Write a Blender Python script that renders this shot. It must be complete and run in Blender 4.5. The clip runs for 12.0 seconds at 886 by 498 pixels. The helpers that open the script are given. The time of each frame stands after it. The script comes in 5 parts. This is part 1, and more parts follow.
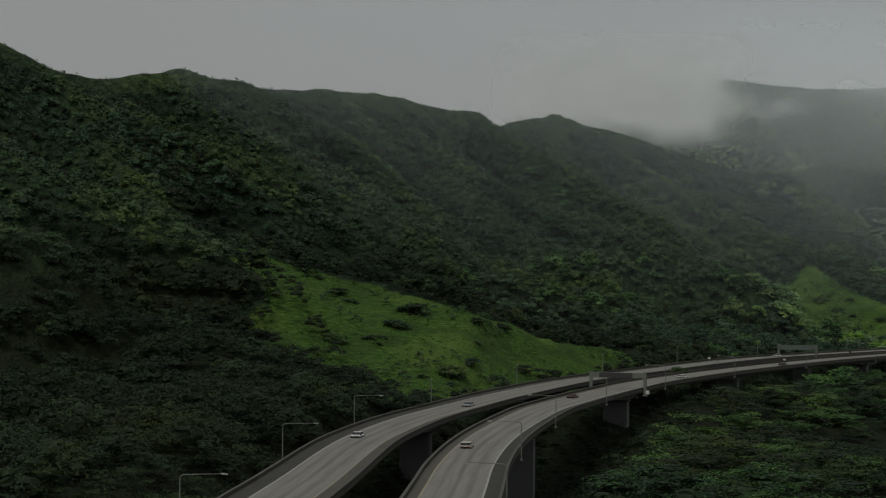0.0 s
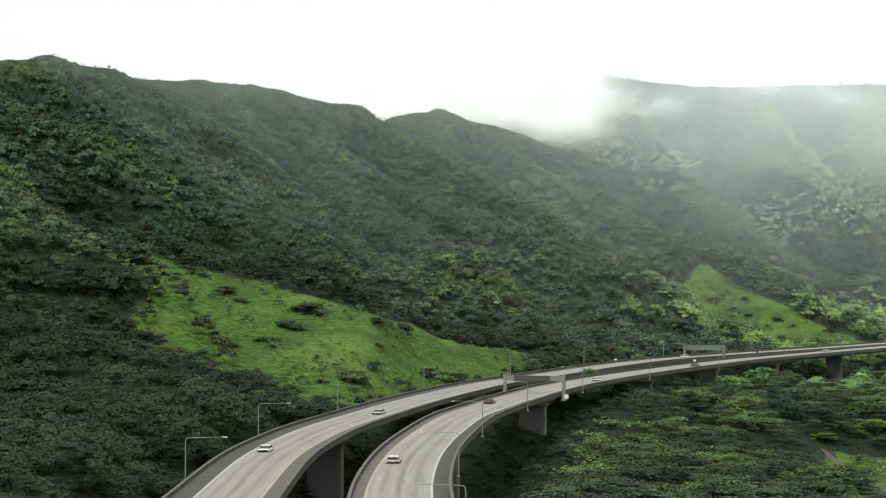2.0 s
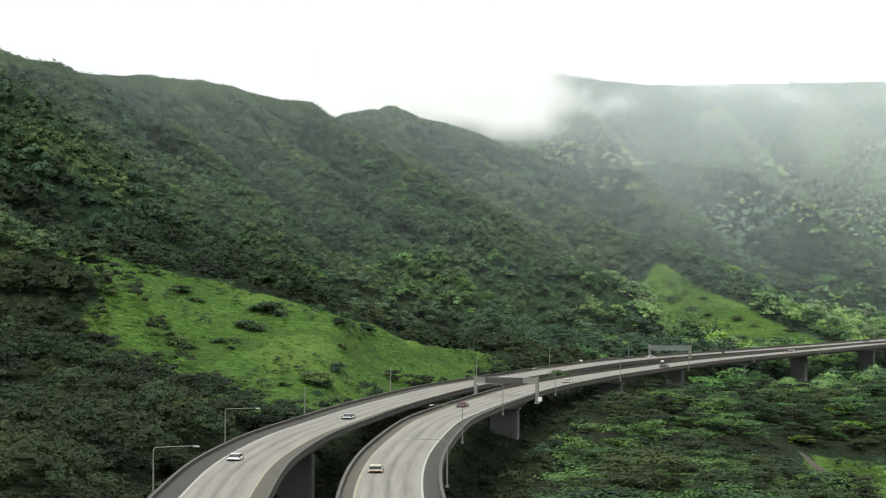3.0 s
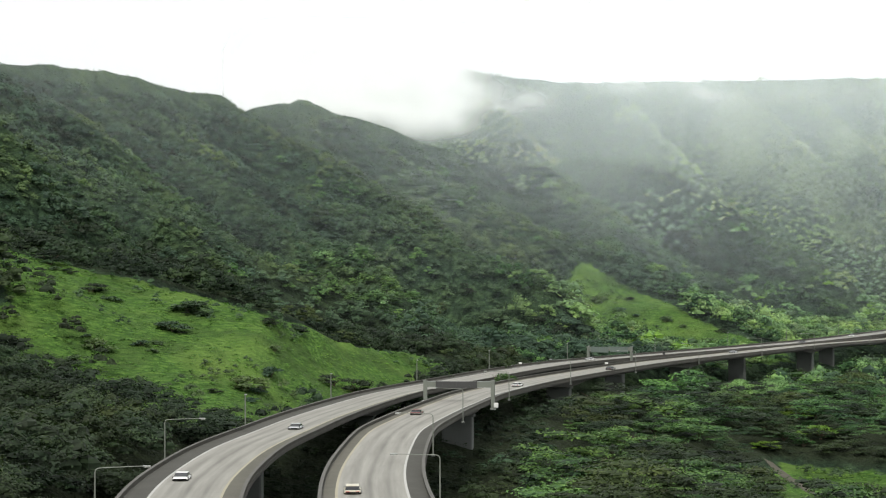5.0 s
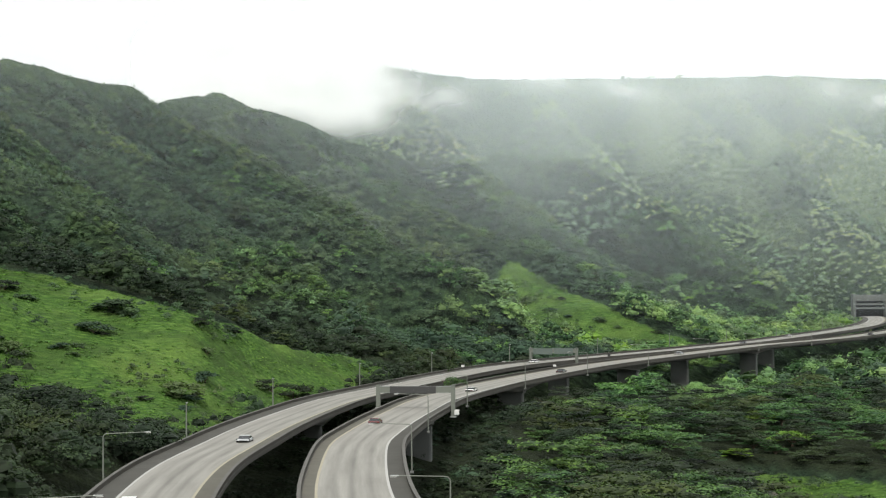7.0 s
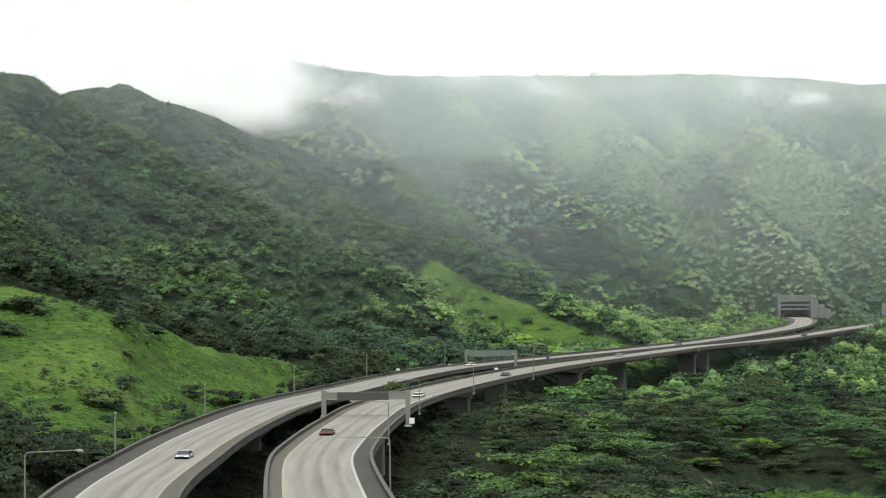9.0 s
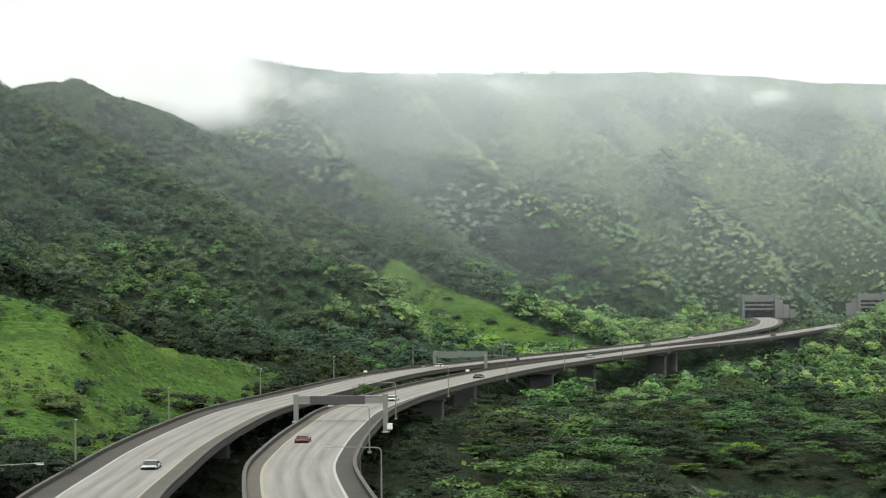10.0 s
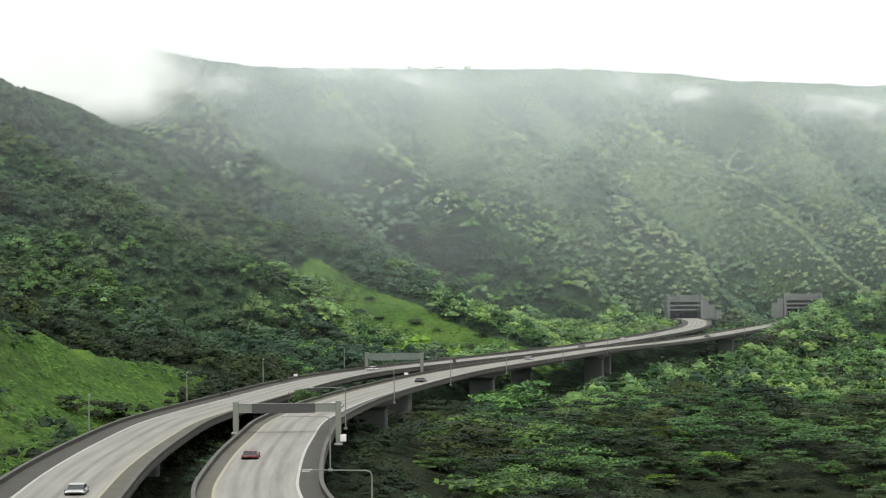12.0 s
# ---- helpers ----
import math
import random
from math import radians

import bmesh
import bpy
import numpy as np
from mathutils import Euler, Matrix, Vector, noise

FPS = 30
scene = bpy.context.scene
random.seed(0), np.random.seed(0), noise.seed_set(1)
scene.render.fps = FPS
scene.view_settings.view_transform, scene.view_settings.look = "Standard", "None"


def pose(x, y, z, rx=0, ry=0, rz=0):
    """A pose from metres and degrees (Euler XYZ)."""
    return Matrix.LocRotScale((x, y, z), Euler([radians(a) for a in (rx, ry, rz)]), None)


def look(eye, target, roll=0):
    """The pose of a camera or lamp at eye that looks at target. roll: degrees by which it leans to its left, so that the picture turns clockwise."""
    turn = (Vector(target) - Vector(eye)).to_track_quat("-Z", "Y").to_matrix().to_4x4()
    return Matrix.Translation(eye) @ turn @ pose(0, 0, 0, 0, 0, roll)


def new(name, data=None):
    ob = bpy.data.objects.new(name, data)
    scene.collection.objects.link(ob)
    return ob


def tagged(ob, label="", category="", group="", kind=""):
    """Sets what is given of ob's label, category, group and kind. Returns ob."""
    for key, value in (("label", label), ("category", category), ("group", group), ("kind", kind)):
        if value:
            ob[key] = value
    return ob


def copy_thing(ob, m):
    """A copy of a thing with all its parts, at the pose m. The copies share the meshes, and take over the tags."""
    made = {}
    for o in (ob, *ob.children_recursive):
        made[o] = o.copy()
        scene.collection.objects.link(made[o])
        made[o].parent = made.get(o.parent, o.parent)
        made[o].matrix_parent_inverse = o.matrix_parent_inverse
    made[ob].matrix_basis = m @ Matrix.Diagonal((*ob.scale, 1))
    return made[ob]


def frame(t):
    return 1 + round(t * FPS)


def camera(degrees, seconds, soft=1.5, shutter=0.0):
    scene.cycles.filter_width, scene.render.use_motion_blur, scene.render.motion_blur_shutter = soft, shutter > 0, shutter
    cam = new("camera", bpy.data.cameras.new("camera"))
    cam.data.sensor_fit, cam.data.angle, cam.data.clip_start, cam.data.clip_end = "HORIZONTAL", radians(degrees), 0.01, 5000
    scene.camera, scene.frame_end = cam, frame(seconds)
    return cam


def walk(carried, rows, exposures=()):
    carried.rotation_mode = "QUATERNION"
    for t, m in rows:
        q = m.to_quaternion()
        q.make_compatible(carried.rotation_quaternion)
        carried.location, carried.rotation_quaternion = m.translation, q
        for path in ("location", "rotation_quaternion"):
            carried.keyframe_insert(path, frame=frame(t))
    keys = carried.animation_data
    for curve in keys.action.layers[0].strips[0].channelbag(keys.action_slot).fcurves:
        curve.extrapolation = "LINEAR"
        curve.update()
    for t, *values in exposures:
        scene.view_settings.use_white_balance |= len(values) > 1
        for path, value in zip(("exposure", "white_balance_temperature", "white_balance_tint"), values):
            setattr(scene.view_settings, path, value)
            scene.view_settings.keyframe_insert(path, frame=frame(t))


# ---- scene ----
cam = camera(26.97, 12.0, 1.2)
# seconds, x, y, z, yaw, pitch, roll
PATH = [
    (0.0, -0.00, 0.00, 75.00, -0.04, 0.80, -0.43),
    (0.5, -1.77, 9.26, 74.46, -1.16, 0.84, -0.37),
    (1.0, -3.74, 18.56, 73.93, -2.24, 0.87, -0.31),
    (1.5, -5.91, 27.95, 73.47, -3.26, 0.91, -0.25),
    (2.0, -8.19, 37.41, 73.03, -4.22, 0.94, -0.19),
    (2.5, -10.47, 46.91, 72.59, -5.15, 0.97, -0.12),
    (3.0, -12.67, 56.39, 72.15, -6.05, 1.00, -0.06),
    (5.0, -19.41, 93.26, 70.17, -9.36, 1.15, 0.20),
    (5.5, -20.77, 102.33, 69.75, -10.11, 1.18, 0.24),
    (6.0, -21.73, 111.36, 69.37, -10.89, 1.20, 0.29),
    (6.5, -22.74, 120.45, 68.99, -11.65, 1.23, 0.33),
    (7.0, -23.39, 129.49, 68.62, -12.44, 1.25, 0.36),
    (9.0, -24.75, 165.55, 67.13, -15.62, 1.35, 0.46),
    (9.5, -24.56, 174.56, 66.88, -16.37, 1.36, 0.47),
    (10.0, -24.21, 183.52, 66.62, -17.12, 1.37, 0.48),
    (10.5, -24.02, 192.48, 66.35, -17.85, 1.38, 0.50),
    (11.0, -23.52, 201.31, 66.03, -18.60, 1.40, 0.50),
    (11.5, -23.03, 210.09, 65.70, -19.37, 1.41, 0.51),
    (12.0, -21.88, 218.66, 65.37, -20.20, 1.43, 0.51),
]


def flown(x, y, z, yaw, pitch, roll):
    return pose(x, y, z, 0, 0, yaw) @ pose(0, 0, 0, 90 + pitch) @ pose(0, 0, 0, 0, 0, -roll)


# the film fades in from dark over its first second and a quarter
FADE = [(0.0, -1.90), (0.2, -1.50), (0.4, -1.13), (0.6, -0.80), (0.8, -0.50), (1.0, -0.24), (1.2, -0.04), (1.3, 0.0), (12.0, 0.0)]
walk(cam, [(r[0], flown(*r[1:])) for r in PATH], FADE)

# ---------------------------------------------------------------- light
SUN_EL, SUN_AZ = radians(47), radians(198)
world = bpy.data.worlds.new("overcast_sky")
scene.world = world
world.use_nodes = True
wn = world.node_tree.nodes
wn.clear()
w_out, w_bg = wn.new("ShaderNodeOutputWorld"), wn.new("ShaderNodeBackground")
w_sky, w_mix = wn.new("ShaderNodeTexSky"), wn.new("ShaderNodeMixRGB")
w_sky.sky_type, w_sky.sun_disc = "NISHITA", False
w_sky.sun_elevation, w_sky.sun_rotation = SUN_EL, SUN_AZ
w_mix.inputs["Fac"].default_value = 0.93
w_mix.inputs["Color2"].default_value = (10.2, 10.35, 10.2, 1)
w_bg.inputs["Strength"].default_value = 0.1
world.node_tree.links.new(w_sky.outputs["Color"], w_mix.inputs["Color1"])
world.node_tree.links.new(w_mix.outputs["Color"], w_bg.inputs["Color"])
world.node_tree.links.new(w_bg.outputs["Background"], w_out.inputs["Surface"])
sun = new("sun", bpy.data.lights.new("sun", "SUN"))
sun.data.energy, sun.data.angle, sun.data.color = 3.1, radians(22), (1.0, 0.97, 0.9)
sun_way = Vector((math.sin(SUN_AZ) * math.cos(SUN_EL), math.cos(SUN_AZ) * math.cos(SUN_EL), math.sin(SUN_EL)))
sun.matrix_world = look(sun_way * 900, (0, 0, 0))


# ---------------------------------------------------------------- materials
class Mat:
    """A node material under construction."""

    def __init__(self, name):
        self.m = bpy.data.materials.new(name)
        self.m.use_nodes = True
        self.t = self.m.node_tree
        self.t.nodes.clear()
        self.out = self.t.nodes.new("ShaderNodeOutputMaterial")

    def n(self, kind, **values):
        node = self.t.nodes.new("ShaderNode" + kind)
        for key, value in values.items():
            node.inputs[key.replace("_", " ")].default_value = value
        return node

    def link(self, a, b):
        self.t.links.new(a, b)

    def coords(self):
        return self.n("NewGeometry").outputs["Position"]

    def noise(self, scale, detail=4.0, rough=0.55, vector=None):
        node = self.n("TexNoise", Scale=scale, Detail=detail, Roughness=rough)
        self.link(vector or self.coords(), node.inputs["Vector"])
        return node.outputs["Fac"]

    def ramp(self, fac, *stops):
        node = self.n("ValToRGB")
        e = node.color_ramp.elements
        while len(e) < len(stops):
            e.new(0.5)
        for k, (at, col) in enumerate(stops):
            e[k].position = at
            e[k].color = (*col, 1) if len(col) == 3 else col
        self.link(fac, node.inputs["Fac"])
        return node.outputs["Color"]

    def mix(self, fac, a, b, blend="MIX"):
        node = self.n("MixRGB")
        node.blend_type = blend
        for value, key in ((fac, "Fac"), (a, "Color1"), (b, "Color2")):
            if isinstance(value, (int, float)):
                node.inputs[key].default_value = value
            elif isinstance(value, tuple):
                node.inputs[key].default_value = (*value, 1)
            else:
                self.link(value, node.inputs[key])
        return node.outputs["Color"]

    def math(self, op, a, b=0.0, clamp=False):
        node = self.n("Math")
        node.operation, node.use_clamp = op, clamp
        for k, value in enumerate((a, b)):
            if isinstance(value, (int, float)):
                node.inputs[k].default_value = value
            else:
                self.link(value, node.inputs[k])
        return node.outputs[0]

    def bump(self, height, strength=0.4, distance=0.1):
        node = self.n("Bump", Strength=strength, Distance=distance)
        self.link(height, node.inputs["Height"])
        return node.outputs["Normal"]

    def finish(self, color, rough=0.8, metal=0.0, normal=None, spec=0.3):
        p = self.n("BsdfPrincipled", Metallic=metal)
        p.inputs["Specular IOR Level"].default_value = spec
        for value, key in ((color, "Base Color"), (rough, "Roughness")):
            if isinstance(value, (int, float)):
                p.inputs[key].default_value = value
            elif isinstance(value, tuple):
                p.inputs[key].default_value = (*value, 1)
            else:
                self.link(value, p.inputs[key])
        if normal:
            self.link(normal, p.inputs["Normal"])
        self.link(p.outputs["BSDF"], self.out.inputs["Surface"])
        return self.m


def foliage(name, dark, mid, light, patch=0.05):
    """Leaves: a little variation leaf by leaf, more plant by plant and from a crown's shaded core to its outside
    (attribute 'tone'), and in broad patches.
    """
    m = Mat(name)
    rnd = m.n("NewGeometry").outputs["Random Per Island"]
    fine = m.noise(0.9, 3)
    own = m.n("Attribute")
    own.attribute_name = "tone"
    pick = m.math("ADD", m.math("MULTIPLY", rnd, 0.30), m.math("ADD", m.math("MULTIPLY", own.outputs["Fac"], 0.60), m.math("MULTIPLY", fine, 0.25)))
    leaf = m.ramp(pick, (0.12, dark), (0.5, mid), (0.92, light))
    tone = m.ramp(m.noise(patch, 3), (0.34, (0.66, 0.70, 0.72)), (0.5, (1, 1, 1)), (0.66, (1.38, 1.30, 1.0)))
    col = m.mix(1.0, leaf, tone, "MULTIPLY")
    stand = m.ramp(m.noise(patch * 0.45, 4, 0.6), (0.36, (0.90, 1.0, 1.0)), (0.5, (1, 1, 1)), (0.64, (1.18, 1.04, 0.86)))
    col = m.mix(1.0, col, stand, "MULTIPLY")
    d = m.n("BsdfPrincipled", Roughness=0.6)
    d.inputs["Specular IOR Level"].default_value = 0.2
    tr = m.n("BsdfTranslucent")
    m.link(col, d.inputs["Base Color"])
    m.link(m.mix(1.0, col, (1.05, 1.25, 0.5), "MULTIPLY"), tr.inputs["Color"])
    mx = m.n("MixShader", Fac=0.2)
    m.link(d.outputs[0], mx.inputs[1])
    m.link(tr.outputs[0], mx.inputs[2])
    m.link(mx.outputs[0], m.out.inputs["Surface"])
    return m.m


M_LEAF = foliage("forest_leaves", (0.013, 0.030, 0.016), (0.042, 0.096, 0.036), (0.132, 0.250, 0.078), 0.045)
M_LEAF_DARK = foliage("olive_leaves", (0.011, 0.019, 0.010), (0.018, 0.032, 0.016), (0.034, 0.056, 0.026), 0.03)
M_LEAF_FAR = foliage("slope_leaves", (0.024, 0.046, 0.030), (0.043, 0.080, 0.048), (0.082, 0.136, 0.074), 0.02)
# far wall leaves have its sunlight put into their colour, the gully ones less
M_LEAF_WALL_LIT = foliage("far_wall_lit_leaves", (0.160, 0.222, 0.126), (0.195, 0.264, 0.147), (0.235, 0.310, 0.172), 0.014)
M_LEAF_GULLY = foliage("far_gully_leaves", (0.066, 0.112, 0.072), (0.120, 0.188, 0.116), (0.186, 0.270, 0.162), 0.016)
M_LEAF_RIDGE = foliage("rib_scrub_leaves", (0.032, 0.060, 0.031), (0.056, 0.100, 0.048), (0.094, 0.150, 0.068), 0.03)
M_LEAF_LIGHT = foliage("light_forest_leaves", (0.064, 0.115, 0.052), (0.140, 0.245, 0.100), (0.220, 0.360, 0.150), 0.035)
M_LEAF_LIME = foliage("lime_leaves", (0.066, 0.143, 0.020), (0.110, 0.220, 0.031), (0.176, 0.308, 0.050), 0.1)
M_LEAF_PALE = foliage("pale_leaves", (0.069, 0.109, 0.052), (0.115, 0.178, 0.086), (0.184, 0.265, 0.138), 0.1)
M_GRASS = foliage("meadow_grass", (0.042, 0.098, 0.018), (0.066, 0.148, 0.026), (0.100, 0.206, 0.038), 0.07)


def ground_material():
    """A carpet of low canopy on the slopes, open grass on the spurs (attribute 'grass'); 'tone' is each plant's shade,
    'rib' the lighter scrub of the ribs and, on the far wall, the patches painted sunlit. The forest floor and the gaps
    between crowns are darkened for shade.
    """
    m = Mat("valley_ground")

    def attr(name):
        node = m.n("Attribute")
        node.attribute_name = name
        return node.outputs["Fac"]

    a, b, fine = m.noise(1.1, 5), m.noise(0.10, 4), m.noise(3.2, 3)
    shift = m.n("VectorMath")
    wobble = m.n("TexNoise", Scale=0.35, Detail=3.0)
    pos = m.coords()
    m.link(pos, wobble.inputs["Vector"])
    shift.operation = "MULTIPLY_ADD"
    shift.inputs[1].default_value = (2.6, 2.6, 2.6)
    m.link(wobble.outputs["Color"], shift.inputs[0])
    m.link(pos, shift.inputs[2])

    def crowns(scale):
        v = m.n("TexVoronoi", Scale=scale)
        m.link(shift.outputs[0], v.inputs["Vector"])
        sep = m.n("SeparateColor")
        m.link(v.outputs["Color"], sep.inputs[0])
        return v.outputs["Distance"], sep.outputs[0]

    d1, c1 = crowns(0.30)
    d2, c2 = crowns(0.85)
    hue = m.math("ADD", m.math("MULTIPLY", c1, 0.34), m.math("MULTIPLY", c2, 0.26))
    # shade between crowns put into the colour: darker away from each crown's middle
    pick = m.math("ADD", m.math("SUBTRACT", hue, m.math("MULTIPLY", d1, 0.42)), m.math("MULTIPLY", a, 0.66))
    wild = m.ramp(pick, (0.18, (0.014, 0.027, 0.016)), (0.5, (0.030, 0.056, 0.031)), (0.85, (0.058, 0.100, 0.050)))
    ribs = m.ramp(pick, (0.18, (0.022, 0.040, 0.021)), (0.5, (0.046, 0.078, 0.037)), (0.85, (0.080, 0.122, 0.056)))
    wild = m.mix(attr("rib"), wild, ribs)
    wild = m.mix(1.0, wild, m.ramp(m.noise(0.02, 3), (0.34, (0.66, 0.70, 0.72)), (0.5, (1, 1, 1)), (0.66, (1.38, 1.30, 1.0))), "MULTIPLY")
    # far wall colours carry its sunlight; bright is for the patches painted sunlit
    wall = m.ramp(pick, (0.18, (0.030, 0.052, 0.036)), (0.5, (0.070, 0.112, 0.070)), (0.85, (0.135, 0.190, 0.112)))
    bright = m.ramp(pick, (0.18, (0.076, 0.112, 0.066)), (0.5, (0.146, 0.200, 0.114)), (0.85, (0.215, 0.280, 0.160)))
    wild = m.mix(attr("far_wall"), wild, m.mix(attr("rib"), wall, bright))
    # forest floor darkened for the shade under the trees
    wild = m.mix(attr("floor_shade"), wild, m.mix(a, (0.014, 0.020, 0.011), (0.034, 0.046, 0.023)))
    flow = m.n("Mapping")
    flow.inputs["Scale"].default_value = (0.35, 1.0, 1.6)
    m.link(pos, flow.inputs["Vector"])
    blades = m.noise(1.0, 6, 0.62, flow.outputs[0])
    lawn = m.ramp(blades, (0.30, (0.026, 0.060, 0.014)), (0.5, (0.062, 0.134, 0.026)), (0.68, (0.134, 0.238, 0.050)))
    lawn = m.mix(m.ramp(b, (0.44, (0, 0, 0)), (0.62, (0.75, 0.75, 0.75))), lawn, (0.050, 0.092, 0.024))
    lawn = m.mix(m.ramp(m.noise(0.045, 3), (0.48, (0, 0, 0)), (0.68, (0.5, 0.5, 0.5))), lawn, (0.156, 0.248, 0.054))
    edge = m.math("ADD", attr("grass"), m.math("MULTIPLY", m.math("SUBTRACT", m.noise(0.25, 4), 0.5), 0.9))
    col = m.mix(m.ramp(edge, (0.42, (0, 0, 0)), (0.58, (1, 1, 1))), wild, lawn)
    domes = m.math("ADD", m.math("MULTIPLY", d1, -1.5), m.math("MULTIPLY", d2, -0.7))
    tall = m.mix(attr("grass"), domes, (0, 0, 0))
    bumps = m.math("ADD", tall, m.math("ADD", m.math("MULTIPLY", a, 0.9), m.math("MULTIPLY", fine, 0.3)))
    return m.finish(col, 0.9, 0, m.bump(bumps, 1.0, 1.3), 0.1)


def concrete(name, base, wear=0.35, scale=1.0):
    m = Mat(name)
    dark = tuple(v * (1 - wear) for v in base)
    col = m.mix(m.noise(0.35 * scale, 5), dark, base)
    col = m.mix(m.math("MULTIPLY", m.noise(4 * scale, 4), 0.4), col, tuple(v * 0.75 for v in base))
    return m.finish(col, 0.85, 0, m.bump(m.noise(6, 4), 0.25, 0.05), 0.2)


def road_material():
    """Worn concrete lanes: darker oil bands between the wheel tracks, joints every few metres."""
    m = Mat("worn_concrete_lanes")
    uv = m.n("UVMap")
    uv.uv_map = "lane"
    sep = m.n("SeparateXYZ")
    m.link(uv.outputs["UV"], sep.inputs[0])
    u, v = sep.outputs["X"], sep.outputs["Y"]
    stretch = m.n("CombineXYZ")
    m.link(m.math("MULTIPLY", u, 1.0), stretch.inputs[0])
    m.link(m.math("MULTIPLY", v, 0.035), stretch.inputs[1])
    streak = m.noise(1.0, 4, 0.6, stretch.outputs[0])
    col = m.ramp(streak, (0.3, (0.195, 0.191, 0.173)), (0.7, (0.320, 0.313, 0.285)))
    wander = m.math("MULTIPLY", m.math("SUBTRACT", m.noise(0.03, 3), 0.5), 0.8)
    for middle, wide, much in ((-2.2, 0.42, 0.45), (-0.15, 0.36, 0.70), (2.0, 0.45, 0.55)):
        off = m.math("DIVIDE", m.math("ADD", m.math("SUBTRACT", u, middle), wander), wide)
        oil = m.math("EXPONENT", m.math("MULTIPLY", m.math("POWER", m.math("ABSOLUTE", off), 2.0), -1.0))
        col = m.mix(m.math("MULTIPLY", oil, m.math("MULTIPLY", m.math("ADD", m.noise(0.08, 4), 0.3), much)), col, (0.085, 0.083, 0.077))
    joint = m.math("LESS_THAN", m.math("FRACT", m.math("DIVIDE", v, 9.0)), 0.012)
    col = m.mix(m.math("MULTIPLY", joint, 0.35), col, (0.09, 0.09, 0.085))
    col = m.mix(m.math("MULTIPLY", m.noise(0.12, 3), 0.45), col, (0.25, 0.243, 0.222))
    return m.finish(col, 0.8, 0, m.bump(m.noise(8, 3), 0.15, 0.03), 0.25)


M_GROUND = ground_material()
M_LANE = road_material()
M_SHOULDER = concrete("dark_asphalt_shoulder", (0.090, 0.088, 0.078), 0.5)
M_SHOULDER_IN = concrete("grey_asphalt_shoulder", (0.145, 0.139, 0.116), 0.5)
M_GIRDER = concrete("weathered_girder_concrete", (0.150, 0.147, 0.136), 0.45)
M_FASCIA = concrete("dark_weathered_concrete", (0.115, 0.110, 0.100), 0.5)
M_PARAPET = concrete("stained_parapet_concrete", (0.100, 0.095, 0.082), 0.55)
M_PIER = concrete("pier_concrete", (0.205, 0.216, 0.206), 0.45, 0.6)
M_WHITE = concrete("worn_white_paint", (0.50, 0.50, 0.48), 0.3, 3)
M_YELLOW = concrete("worn_yellow_paint", (0.42, 0.39, 0.30), 0.35, 3)
M_STEEL = Mat("galvanised_steel").finish((0.27, 0.285, 0.275), 0.45, 0.6)
M_POLE = Mat("grey_green_pole_paint").finish((0.165, 0.18, 0.155), 0.5, 0.2)
M_BARK = concrete("grey_brown_bark", (0.13, 0.10, 0.075), 0.5, 2)


# ---------------------------------------------------------------- mesh helpers
def mesh_of(name, verts, faces, material=None, smooth=False):
    me = bpy.data.meshes.new(name)
    verts, faces = np.asarray(verts, np.float32), np.asarray(faces, np.int32)
    n, k = faces.shape
    me.vertices.add(len(verts))
    me.vertices.foreach_set("co", verts.ravel())
    me.loops.add(n * k)
    me.loops.foreach_set("vertex_index", faces.ravel())
    me.polygons.add(n)
    me.polygons.foreach_set("loop_start", np.arange(0, n * k, k, dtype=np.int32))
    me.polygons.foreach_set("use_smooth", np.full(n, smooth))
    if material:
        me.materials.append(material)
    me.update(calc_edges=True)
    me.validate()
    return me


def part(name, bm, material, parent=None, label=""):
    """Links a bmesh or a mesh as one object, under its thing or part."""
    if isinstance(bm, bmesh.types.BMesh):
        me = bpy.data.meshes.new(name)
        bm.to_mesh(me)
        bm.free()
        me.materials.append(material)
    else:
        me = bm
    ob = new(name, me)
    if parent:
        ob.parent = parent
    return tagged(ob, label) if label else ob


def box(bm, size, at=(0, 0, 0), rz=0.0, bevel=0.0, rx=0.0, ry=0.0):
    m = pose(*at, rx, ry, rz) @ Matrix.Diagonal((*size, 1))
    made = bmesh.ops.create_cube(bm, size=1, matrix=m)
    if bevel:
        edges = list({e for v in made["verts"] for e in v.link_edges})
        bmesh.ops.bevel(bm, geom=edges, offset=bevel, segments=2, affect="EDGES", profile=0.5)
    return bm


def tube(bm, points, radii, sides=8):
    """A tapered tube along points."""
    rings = []
    for k, p in enumerate(points):
        p = Vector(p)
        a = Vector(points[max(k - 1, 0)])
        b = Vector(points[min(k + 1, len(points) - 1)])
        turn = (b - a).to_track_quat("Z", "X").to_matrix()
        r = radii[k] if isinstance(radii, (list, tuple)) else radii
        rings.append([bm.verts.new(p + turn @ Vector((r * math.cos(t), r * math.sin(t), 0))) for t in (2 * math.pi * i / sides for i in range(sides))])
    for r0, r1 in zip(rings, rings[1:]):
        for i in range(sides):
            bm.faces.new((r0[i], r0[(i + 1) % sides], r1[(i + 1) % sides], r1[i]))
    bm.faces.new(rings[0][::-1])
    bm.faces.new(rings[-1])
    return bm


